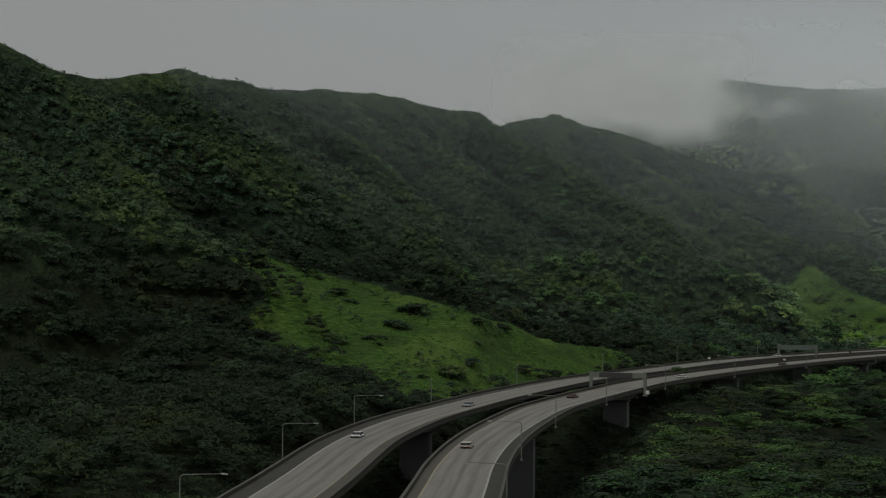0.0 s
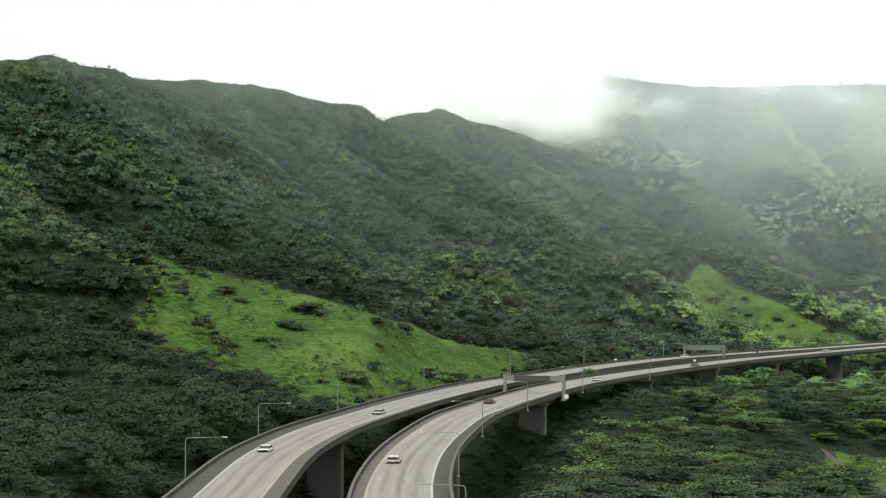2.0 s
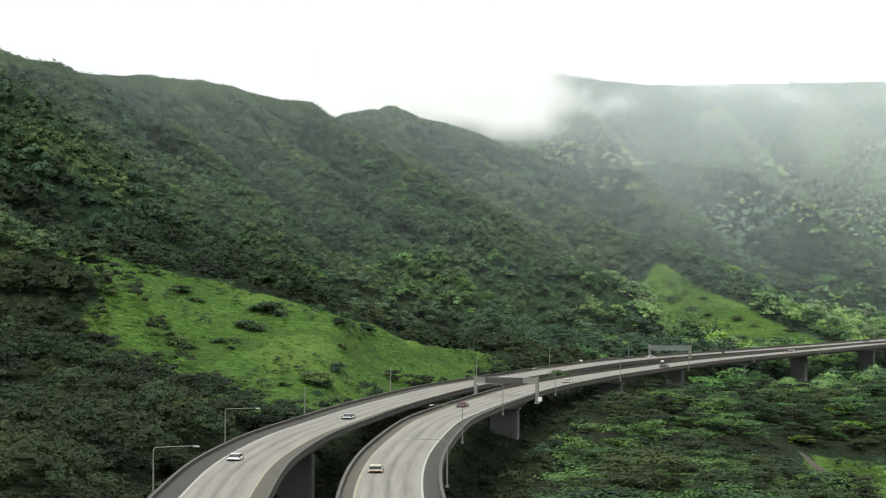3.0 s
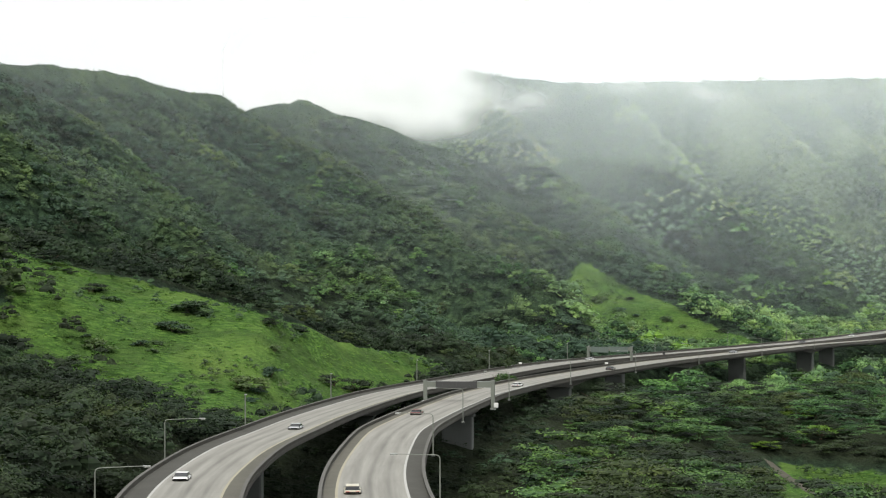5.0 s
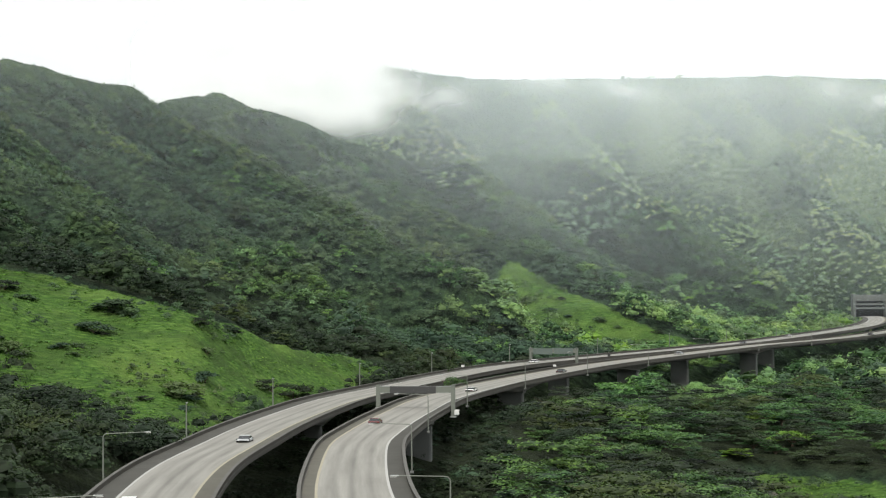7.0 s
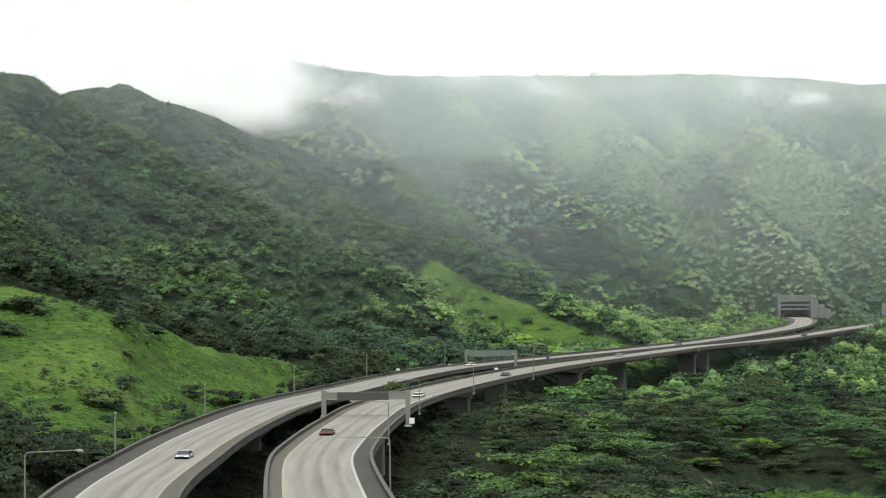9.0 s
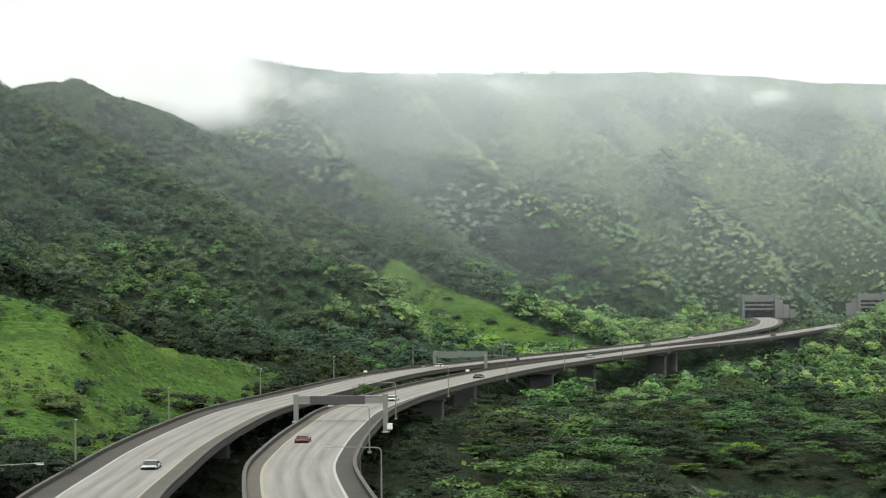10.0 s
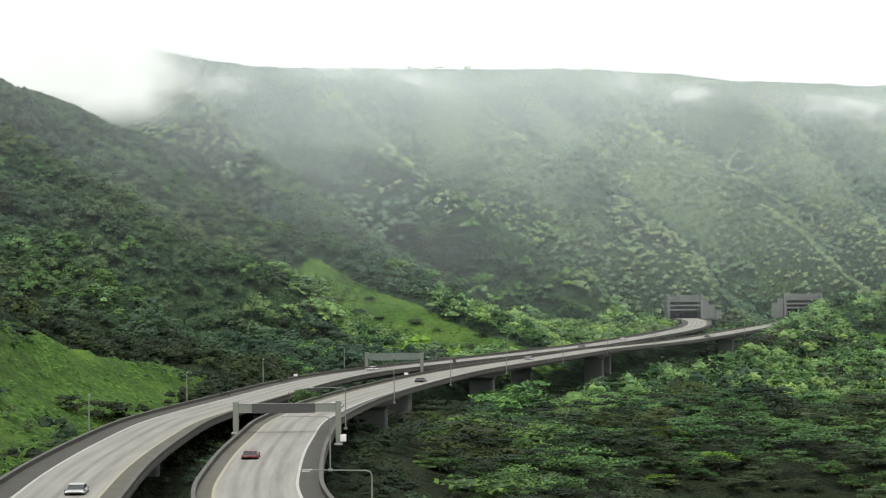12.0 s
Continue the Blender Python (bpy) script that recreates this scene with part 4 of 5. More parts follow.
def leaf_sprays(rng, count, rx, rz, lobes, size, flat=0.42, core=True, sides=7, level=0.8, fill=0.56):
    """A crown of leaf sprays on several overlapping, flattened domes with a rough leafy core: (n * 3, 3) corners, base at z = 0."""
    centre = np.column_stack([rng.uniform(-0.62, 0.62, lobes) * rx, rng.uniform(-0.62, 0.62, lobes) * rx, rng.uniform(0.4, 1.0, lobes) * rz])
    centre[0] = (0, 0, rz * 0.85)
    centre[:, 2] -= 0.6 * rz * (np.hypot(centre[:, 0], centre[:, 1]) / rx) ** 2
    r = rng.uniform(0.32, 0.54, lobes) * rx * min(1.0, math.sqrt(7 / lobes))
    k = rng.randint(0, lobes, count)
    d = rng.normal(size=(count, 3))
    d[:, 2] = np.abs(d[:, 2]) - 0.2
    d /= np.linalg.norm(d, axis=1)[:, None]
    squash = np.array([1, 1, flat])
    p = centre[k] + d * squash * (r[k] * rng.uniform(0.66, 1.1, count))[:, None]
    normal = d * (1.1 - level) + np.array([0, 0, level]) + rng.normal(size=(count, 3)) * 0.22
    out = [spray_corners(rng, p, normal, size)]
    if core:
        rings = ((-0.30, 0.95), (0.30, 0.90), (0.95, 0.0)) if sides < 5 else ((-0.30, 0.95), (0.25, 0.92), (0.72, 0.62), (0.98, 0.0))
        for q in range(lobes):
            pts = [[centre[q] + squash * r[q] * fill * rng.uniform(0.72, 1.24) * np.array([w * math.cos(t), w * math.sin(t), z]) for t in np.arange(sides) * 2 * math.pi / sides + q] for z, w in rings]
            for low_, high_ in zip(pts, pts[1:]):
                for i in range(sides):
                    j = (i + 1) % sides
                    out.append(np.array([low_[i], low_[j], high_[j]]))
                    if high_ is not pts[-1]:
                        out.append(np.array([low_[i], high_[j], high_[i]]))
    return np.vstack(out), count


def toned(me, values):
    """Stores shades of green on the faces: each plant's own, darkened where shade inside the crown is put in."""
    at = me.attributes.new("tone", "FLOAT", "FACE")
    at.data.foreach_set("value", np.asarray(values, np.float32))
    return me


def forest(name, xs, ys, zs, variants, scale, label, material, seed, category="trees", lift=0.0, drape=0.12):
    """Many crowns joined into one mesh; drape: how far they follow the fall of the slope."""
    rng = np.random.RandomState(seed)
    which = rng.randint(0, len(variants), len(xs))
    blocks, tones = [], []
    spread_of = 0.32 if material in (M_LEAF_WALL_LIT, M_LEAF_GULLY) else 0.75
    for v, (sprays, shell) in enumerate(variants):
        pick = np.where(which == v)[0]
        if not len(pick):
            continue
        t = rng.uniform(0, 2 * np.pi, len(pick))
        c, s_ = np.cos(t)[:, None], np.sin(t)[:, None]
        sc = (scale[pick] * rng.uniform(0.75, 1.3, len(pick)))[:, None]
        sz = sc * rng.uniform(0.8, 1.35, len(pick))[:, None]
        x = (sprays[:, 0] * c - sprays[:, 1] * s_) * sc + xs[pick][:, None]
        y = (sprays[:, 0] * s_ + sprays[:, 1] * c) * sc + ys[pick][:, None]
        px, py, e = xs[pick], ys[pick], 5.0
        lean_x = np.clip((on_ground(px + e, py) - on_ground(px - e, py)) / (2 * e), -1.1, 1.1)[:, None] * drape
        lean_y = np.clip((on_ground(px, py + e) - on_ground(px, py - e)) / (2 * e), -1.1, 1.1)[:, None] * drape
        z = sprays[:, 2] * sz + (zs[pick] + lift * rng.rand(len(pick)))[:, None] + lean_x * (x - px[:, None]) + lean_y * (y - py[:, None])
        # shade inside the crown put into the tone: core darker, outer sprays lighter
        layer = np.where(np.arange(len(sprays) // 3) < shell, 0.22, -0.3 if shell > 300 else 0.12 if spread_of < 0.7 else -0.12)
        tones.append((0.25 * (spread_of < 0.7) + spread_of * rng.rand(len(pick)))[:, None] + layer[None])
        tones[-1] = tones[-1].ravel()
        blocks.append(np.stack([x, y, z], -1).reshape(-1, 3))
    if not blocks:
        return None
    verts = np.vstack(blocks)
    me = mesh_of(name, verts, np.arange(len(verts)).reshape(-1, 3), material)
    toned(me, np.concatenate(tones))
    return tagged(new(name, me), label, category, kind="stuff")


def scatter(x0, x1, y0, y1, step, seed):
    rng = np.random.RandomState(seed)
    X, Y = np.meshgrid(np.arange(x0, x1, step), np.arange(y0, y1, step))
    X = (X + rng.uniform(-0.5, 0.5, X.shape) * step * 1.1).ravel()
    Y = (Y + rng.uniform(-0.5, 0.5, Y.shape) * step * 1.1).ravel()
    # the valley as far as it opens towards the road's bend
    keep = (X > -0.25 * Y - 15) & (X < 0.69 * (Y - 219) + 5)
    # and only this side of the main crest
    p = np.array(MAIN_RIDGE)
    keep &= (Y > 1125) | (X > np.interp(Y, p[:, 1], p[:, 0]) - 10)
    return X[keep], Y[keep], rng


def clear_of_roads(X, Y, margin):
    return (away(X, Y, ROAD_A) > margin) & (away(X, Y, ROAD_B) > margin) & (away(X, Y, TRACK) > 5)


CROWN_NEAR = [leaf_sprays(np.random.RandomState(k), 980, 6.2, 3.6, 15, 0.195, 0.22, True, 4, 0.85) for k in range(10)]
CROWN_SIDE = [leaf_sprays(np.random.RandomState(10 + k), 820, 5.0, 3.3, 16, 0.165, 0.50, True, 6, 0.65, 0.50) for k in range(8)]
CROWN_MID = [leaf_sprays(np.random.RandomState(20 + k), 90, 3.9, 2.6, 5, 0.32, 0.50, True, 4, 0.6, 0.7) for k in range(8)]
CROWN_UNDER = [leaf_sprays(np.random.RandomState(70 + k), 150, 3.7, 2.4, 6, 0.20, 0.45, True, 5, 0.65, 0.5) for k in range(8)]
CROWN_HILL = [leaf_sprays(np.random.RandomState(30 + k), 116, 3.5, 2.9, 5, 0.26, 0.66, True, 4, 0.6, 0.66) for k in range(12)]
CROWN_SLOPE = [leaf_sprays(np.random.RandomState(50 + k), 190, 3.6, 2.9, 7, 0.19, 0.62, True, 5, 0.65, 0.52) for k in range(12)]
CROWN_SCRUB = [leaf_sprays(np.random.RandomState(40 + k), 42, 2.6, 2.1, 3, 0.31, 0.75, True, 4, 0.6, 0.7) for k in range(12)]
CROWN_WALL = [leaf_sprays(np.random.RandomState(60 + k), 30, 2.5, 2.3, 3, 0.40, 0.75, True, 4, 0.6, 0.66) for k in range(12)]


def plant(y0, y1, step, crowns, sink, seed, base, choose=None, lift=0.0, size=1.0, margin=10.5):
    """Sow one belt of forest out of several kinds, each with its share."""
    X, Y, rng = scatter(-400, 1000, y0, y1, step, seed)
    open_ = 0.30 + (0.4 + 0.45 * smooth01(-X, -5, 30) * (Y < 620)) * rng.rand(len(X)) ** 1.5
    keep = clear_of_roads(X, Y, margin) & (grassy(X, Y) < open_)
    if choose is not None:
        keep &= choose(X, Y)
    X, Y = X[keep], Y[keep]
    Z = 0.3 * on_ground(X, Y) + 0.7 * on_ground(X, Y, GZ) + sink
    scale = 0.55 + 0.75 * fbm(X, Y, 30, 2, 2) + 0.7 * rng.rand(len(X)) ** 2.5
    scale = scale * (0.28 + 0.72 * smooth01(np.minimum(from_line(X, Y, MAIN_RIDGE), 1.6 * from_line(X, Y, FAR_RIDGE)), 4, 20))
    scale = scale * size
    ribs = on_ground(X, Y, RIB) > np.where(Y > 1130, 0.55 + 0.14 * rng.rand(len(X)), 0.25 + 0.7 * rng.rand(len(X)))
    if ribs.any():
        # beyond y = 1000 these are the paler leaves painted in for sunlight
        forest("rib_scrub", X[ribs], Y[ribs], Z[ribs], crowns, scale[ribs] * (0.75 if y0 > 1000 else 0.85), "lighter olive scrub along mountain ribs and on wall patches coloured sunlit", M_LEAF_WALL_LIT if y0 > 1000 else M_LEAF_RIDGE, seed + 3, "scrub")
        X, Y, Z, scale = X[~ribs], Y[~ribs], Z[~ribs], scale[~ribs]
    # kinds of tree grow in loose groups; darker kinds go to hollows, lighter to ribs
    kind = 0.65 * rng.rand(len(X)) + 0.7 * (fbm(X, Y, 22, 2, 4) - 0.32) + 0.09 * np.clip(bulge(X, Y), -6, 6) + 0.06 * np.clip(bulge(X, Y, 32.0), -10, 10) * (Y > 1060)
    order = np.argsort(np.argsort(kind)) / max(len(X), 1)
    at = 0.0
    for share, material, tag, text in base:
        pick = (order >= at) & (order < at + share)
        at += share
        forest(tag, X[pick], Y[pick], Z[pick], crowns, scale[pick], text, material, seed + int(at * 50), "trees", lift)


def right(X, Y):
    return (side_of(X, Y) > 0) & (away(X, Y, ROAD_B) < 480)


def left(X, Y):
    return side_of(X, Y) <= 0


def low(X, Y):
    return on_ground(X, Y) < 62 + 46 * fbm(X, Y, 35, 3, 6) + 32 * smooth01(Y, 830, 930)


def beyond(X, Y):
    return Y + 70 * (fbm(X, Y, 40, 3, 1) - 0.5) - 60 * smooth01(X, 340, 460) > 1195


def bright(X, Y):
    return (X > 128 + 50 * (fbm(X, Y, 30, 2, 5) - 0.5)) & (Y + 0.5 * X + 60 * (fbm(X, Y, 30, 2, 5) - 0.5) > 838) & (on_ground(X, Y) < 58 + 14 * fbm(X, Y, 25, 2, 3) + 6 * smooth01(X, 330, 430))


def high(X, Y):
    return ~low(X, Y)


M_LEAF_SIDE = foliage("wayside_leaves", (0.017, 0.031, 0.015), (0.028, 0.049, 0.023), (0.050, 0.082, 0.036), 0.05)
M_LEAF_OLIVE = foliage("brown_olive_leaves", (0.024, 0.036, 0.015), (0.042, 0.064, 0.024), (0.068, 0.098, 0.038), 0.06)
VALLEY = [(0.40, M_LEAF_DARK, "dark_forest", "dark olive broadleaf trees on the valley floor"), (0.10, M_LEAF_SIDE, "dull_forest", "dull green broadleaf trees on the valley floor"), (0.42, M_LEAF, "valley_forest", "dense green broadleaf forest on the valley floor"),
          (0.09, M_LEAF_OLIVE, "olive_forest", "brownish olive trees on the valley floor"), (0.02, M_LEAF_LIGHT, "light_forest", "light green trees on the valley floor"),
          (0.02, M_LEAF_LIME, "lime_trees", "bright lime-green trees among the forest"), (0.014, M_LEAF_PALE, "pale_trees", "pale silver-green trees among the darker forest")]
# nearly all dark leaves: the shade around the decks is put into their colour
UNDER = [(0.93, M_LEAF_DARK, "verge_forest", "low trees beside the viaduct piers, coloured dark for the shade there"), (0.08, M_LEAF_FAR, "verge_trees", "low dull green trees beside the viaduct piers")]
WAYSIDE = [(0.765, M_LEAF_DARK, "wayside_forest", "dark olive forest on the slope beside the viaduct"), (0.22, M_LEAF_SIDE, "wayside_trees", "dull green trees beside the viaduct"),
           (0.018, M_LEAF_OLIVE, "olive_forest", "brownish olive trees beside the viaduct")]
HILLSIDE = [(0.18, M_LEAF_DARK, "hillside_thicket", "dark olive trees in the folds of the hillside"), (0.67, M_LEAF_FAR, "hillside_forest", "dense dark green forest below the mountain slopes"),
            (0.14, M_LEAF, "hillside_trees", "green trees below the mountain slopes"), (0.008, M_LEAF_LIGHT, "light_forest", "light green trees below the mountain slopes"),
            (0.012, M_LEAF_PALE, "pale_trees", "pale silver-green tree crowns on the hillside")]
TUNNELS = [(0.42, M_LEAF, "tunnel_trees", "green trees in front of the tunnels"), (0.44, M_LEAF_LIGHT, "tunnel_forest", "light green forest in front of the tunnels"),
           (0.03, M_LEAF_LIME, "lime_trees", "yellow-green trees in front of the tunnels"), (0.12, M_LEAF_PALE, "pale_trees", "pale silver-green trees in front of the tunnels")]
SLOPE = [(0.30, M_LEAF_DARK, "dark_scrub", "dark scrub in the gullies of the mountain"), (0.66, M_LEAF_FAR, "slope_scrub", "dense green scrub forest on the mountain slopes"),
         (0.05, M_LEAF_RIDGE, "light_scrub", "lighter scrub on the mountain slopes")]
BESIDE = [(0.16, M_LEAF_DARK, "dark_forest", "dark olive trees right below the tunnels"), (0.24, M_LEAF_FAR, "hillside_forest", "dull green forest beside the distant viaduct"),
          (0.30, M_LEAF, "valley_forest", "green broadleaf forest beside the distant viaduct"), (0.27, M_LEAF_LIGHT, "light_forest", "light green trees beside the distant viaduct"),
          (0.01, M_LEAF_LIME, "lime_trees", "yellow-green trees beside the distant viaduct"), (0.06, M_LEAF_PALE, "pale_trees", "pale green trees beside the distant viaduct")]
WALL = [(0.80, M_LEAF_GULLY, "gully_scrub", "scrub in the gullies of the far wall, coloured less sunlit"), (0.21, M_LEAF_WALL_LIT, "mountain_scrub", "green scrub forest on the fluted mountain wall, coloured as sunlit")]
plant(285, 650, 8.2, CROWN_NEAR, -1.4, 1, VALLEY, lambda X, Y: right(X, Y) & (away(X, Y, ROAD_B) > 20 - 7 * smooth01(Y, 440, 520)) & (inside(X, Y, GLADE) < np.where(Y < 455, -10, -5)), 5.4)
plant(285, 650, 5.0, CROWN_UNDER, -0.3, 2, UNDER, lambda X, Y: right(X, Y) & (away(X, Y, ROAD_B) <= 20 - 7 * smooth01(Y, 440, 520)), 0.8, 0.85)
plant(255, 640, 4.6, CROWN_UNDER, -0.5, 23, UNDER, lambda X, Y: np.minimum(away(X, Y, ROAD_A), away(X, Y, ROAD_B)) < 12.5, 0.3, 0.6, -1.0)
plant(215, 440, 6.8, CROWN_SIDE, 0.2, 4, WAYSIDE, left, 1.6)
plant(440, 650, 4.9, CROWN_SLOPE, 0.6, 5, WAYSIDE, lambda X, Y: left(X, Y) & low(X, Y), 1.6)
plant(440, 650, 3.3, CROWN_SCRUB, 0.3, 7, SLOPE, lambda X, Y: left(X, Y) & high(X, Y), 1.0)
plant(650, 1120, 4.5, CROWN_HILL, 0.4, 9, HILLSIDE, lambda X, Y: low(X, Y) & ~bright(X, Y) & ~right(X, Y), 2.2, 0.98)
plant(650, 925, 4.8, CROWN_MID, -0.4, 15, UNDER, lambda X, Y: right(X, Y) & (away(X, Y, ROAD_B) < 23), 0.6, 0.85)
plant(650, 1120, 5.4, CROWN_HILL, 0.2, 21, BESIDE, lambda X, Y: low(X, Y) & right(X, Y) & ~((away(X, Y, ROAD_B) < 23) & ((Y < 925) | (Y > 985))), 3.0, 1.25)
plant(730, 1120, 5.6, CROWN_HILL, 0.6, 11, TUNNELS, lambda X, Y: low(X, Y) & bright(X, Y) & ~right(X, Y), 1.8, 1.2)
plant(650, 1260, 3.6, CROWN_SCRUB, 0.3, 13, SLOPE, lambda X, Y: high(X, Y) & ~beyond(X, Y), 1.1, 1.05)
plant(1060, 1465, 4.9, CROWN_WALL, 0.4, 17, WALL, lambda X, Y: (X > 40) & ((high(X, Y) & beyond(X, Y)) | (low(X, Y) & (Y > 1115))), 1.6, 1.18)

# grass tussocks and low scrub on the open spurs
X, Y, rng = scatter(-70, 260, 405, 965, 2.4, 31)
keep = (grassy(X, Y) > 0.55) & clear_of_roads(X, Y, 9)
X, Y = X[keep], Y[keep]
TUFT = [leaf_sprays(np.random.RandomState(80 + k), 12, 1.5, 0.12, 3, 0.26, 0.14, False) for k in range(5)]
thick = fbm(X, Y, 16, 3, 3) + 0.16 * (rng.rand(len(X)) - 0.5)
forest("grass_tussocks", X, Y, on_ground(X, Y) - 0.05, TUFT, 0.6 + 0.8 * fbm(X, Y, 9, 2, 3), "bright green grass tussocks on the open spur", M_GRASS, 33, "grass")
dense = (thick > 0.67 - 0.10 * smooth01(-X, -12, 25) * (Y < 620) - 0.05 * (Y > 700)) & (np.sin(X * 0.9 + Y * 1.7) > -0.2)
dense |= (grassy(X, Y) < 0.85) & (Y < 620) & (rng.rand(len(X)) < 0.5 * smooth01(-X, -15, 20))
forest("meadow_scrub", X[dense], Y[dense], on_ground(X, Y)[dense] + 0.1, CROWN_SCRUB, 0.25 + 0.5 * rng.rand(len(X))[dense], "dull green low scrub in patches on the grass", M_LEAF_RIDGE, 35, "scrub")


def crown_mesh(name, seed, rx, rz, count, size, material, lobes=9):
    v, _ = leaf_sprays(np.random.RandomState(seed), count, rx, rz, lobes, size)
    return toned(mesh_of(name, v, np.arange(len(v)).reshape(-1, 3), material), np.full(len(v) // 3, (seed * 0.37) % 1.0))


def shrub(seed, material, label, rx=2.6):
    top = tagged(new("shrub"), label, "shrub", "shrubs on the grass spurs")
    part("foliage", crown_mesh("foliage", seed, rx, 1.7, 620, 0.19, material, 8), material, top)
    bm = bmesh.new()
    for k in range(4):
        a = k * 1.7
        tube(bm, [(0, 0, -0.6), (0.4 * math.cos(a), 0.4 * math.sin(a), 0.4), (1.1 * math.cos(a), 1.1 * math.sin(a), 1.1)], [0.09, 0.07, 0.03], 5)
    part("stem", bm, M_BARK, top)
    return top


shrubs = [shrub(200 + k, m, t) for k, (m, t) in enumerate(((M_LEAF_DARK, "dark green shrub on the grassy spur"), (M_LEAF_FAR, "rounded green shrub on the grassy spur"), (M_LEAF_RIDGE, "dull olive shrub on the grassy spur")))]
spots = [(18, 528), (-19, 486), (10, 502), (-30, 520), (-8, 515), (2, 470), (24, 512), (-12, 500), (-28, 482), (30, 520), (-4, 440), (40, 527), (-40, 540), (8, 486), (222, 877), (200, 905), (196, 880), (212, 862), (188, 868), (204, 850), (216, 838), (232, 830), (193, 895), (207, 872), (226, 852), (240, 818), (186, 910), (201, 838)]
rng = np.random.RandomState(77)
for x, y in spots[:14]:
    for _ in range(rng.randint(1, 4)):
        spots.append((x + rng.normal(0, 3.2), y + rng.normal(0, 7.0)))
used = set()
for k, (x, y) in enumerate(spots):
    m = pose(x, y, float(on_ground(np.array([x]), np.array([y]))[0]) - 0.3, 0, 0, rng.uniform(0, 360))
    src = shrubs[k % len(shrubs)]
    size = rng.uniform(1.2, 1.9) if k < 14 else rng.uniform(0.9, 1.6) if k < 28 else rng.uniform(0.55, 1.2)
    src.scale = (size, size, size * rng.uniform(0.75, 1.1))
    if k % len(shrubs) not in used:
        used.add(k % len(shrubs))
        src.matrix_world = m @ Matrix.Diagonal((1.3, 1.3, 1.2, 1))
    else:
        copy_thing(src, m)


def tree(seed, material, label, rx=4.2, tall=5.2, lobes=9, sprays=1350, flat=0.30, leaf=0.21):
    """A spreading tree: tapered trunk with limbs, and a wide layered crown."""
    rng = np.random.RandomState(seed)
    top = tagged(new("tree"), label, "tree", "trees of the valley floor")
    bm = bmesh.new()
    tube(bm, [(0, 0, -0.4), (0.1, 0.05, tall * 0.35), (0.25, 0.1, tall * 0.7)], [0.32, 0.24, 0.16], 7)
    for k in range(5):
        a = k * 1.3 + rng.uniform(0, 0.6)
        q = rx * rng.uniform(0.45, 0.7)
        tube(bm, [(0.1, 0.05, tall * 0.4), (q * 0.5 * math.cos(a), q * 0.5 * math.sin(a), tall * 0.62), (q * math.cos(a), q * math.sin(a), tall * 0.8)], [0.15, 0.1, 0.05], 5)
    part("trunk", bm, M_BARK, top)
    v, shell = leaf_sprays(rng, sprays, rx, tall * 0.42, lobes, leaf, flat, False)
    v[:, 2] += tall * 0.42
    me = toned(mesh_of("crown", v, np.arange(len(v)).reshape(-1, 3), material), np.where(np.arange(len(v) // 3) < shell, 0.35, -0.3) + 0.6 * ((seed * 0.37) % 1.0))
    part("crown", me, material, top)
    return top


kinds = [(M_LEAF, "broad green tree with a layered flat crown"), (M_LEAF, "spreading dark green tree in the valley forest"), (M_LEAF_LIME, "bright lime-green tree among darker forest"),
         (M_LEAF_FAR, "dull green spreading tree in the valley forest"), (M_LEAF_PALE, "pale green tree standing out of the forest")]
OLIVE_UMBRELLA, GREEN_UMBRELLA, LIGHT_UMBRELLA = "wide olive umbrella tree with a flat layered crown", "wide green umbrella tree with a flat layered crown", "wide light green umbrella tree above the forest"
# place, height of the crown's top, reach of the crown
umbrella = [(91, 519, 43.5, 8.5, M_LEAF, GREEN_UMBRELLA), (108, 531, 39.5, 9.7, M_LEAF, GREEN_UMBRELLA), (137, 541, 36.5, 10.5, M_LEAF_OLIVE, OLIVE_UMBRELLA), (129, 517, 31.5, 4.6, M_LEAF_LIME, "small lime-green tree at the edge of the glade"),
            (77, 490, 40.0, 7.5, M_LEAF, GREEN_UMBRELLA), (136, 573, 43.0, 9.0, M_LEAF_RIDGE, "wide dull green umbrella tree with a layered crown"), (87, 437, 36.5, 6.5, M_LEAF_SIDE, GREEN_UMBRELLA), (158, 492, 33.0, 5.0, M_LEAF_RIDGE, "round dull green tree beside the glade"),
            (98, 556, 44.0, 7.8, M_LEAF_OLIVE, OLIVE_UMBRELLA), (150, 600, 44.5, 8.6, M_LEAF_LIGHT, LIGHT_UMBRELLA), (168, 622, 45.5, 9.0, M_LEAF_LIGHT, LIGHT_UMBRELLA), (185, 590, 43.0, 8.2, M_LEAF, GREEN_UMBRELLA), (150, 640, 46.0, 7.5, M_LEAF, GREEN_UMBRELLA), (205, 650, 46.5, 9.0, M_LEAF_OLIVE, OLIVE_UMBRELLA)]
for k, (x, y, crown_top, reach, material, text) in enumerate(umbrella):
    foot = float(on_ground(np.array([x]), np.array([y]))[0])
    big = tree(500 + k, material, text, reach, 6.2, 22, 6000 if reach > 6 else 2600, 0.20, 0.18)
    big.matrix_world = pose(x, y, foot, 0, 0, 47 * k) @ Matrix.Diagonal((1, 1, min(max((crown_top - foot) / 6.0, 0.75), 2.0), 1))
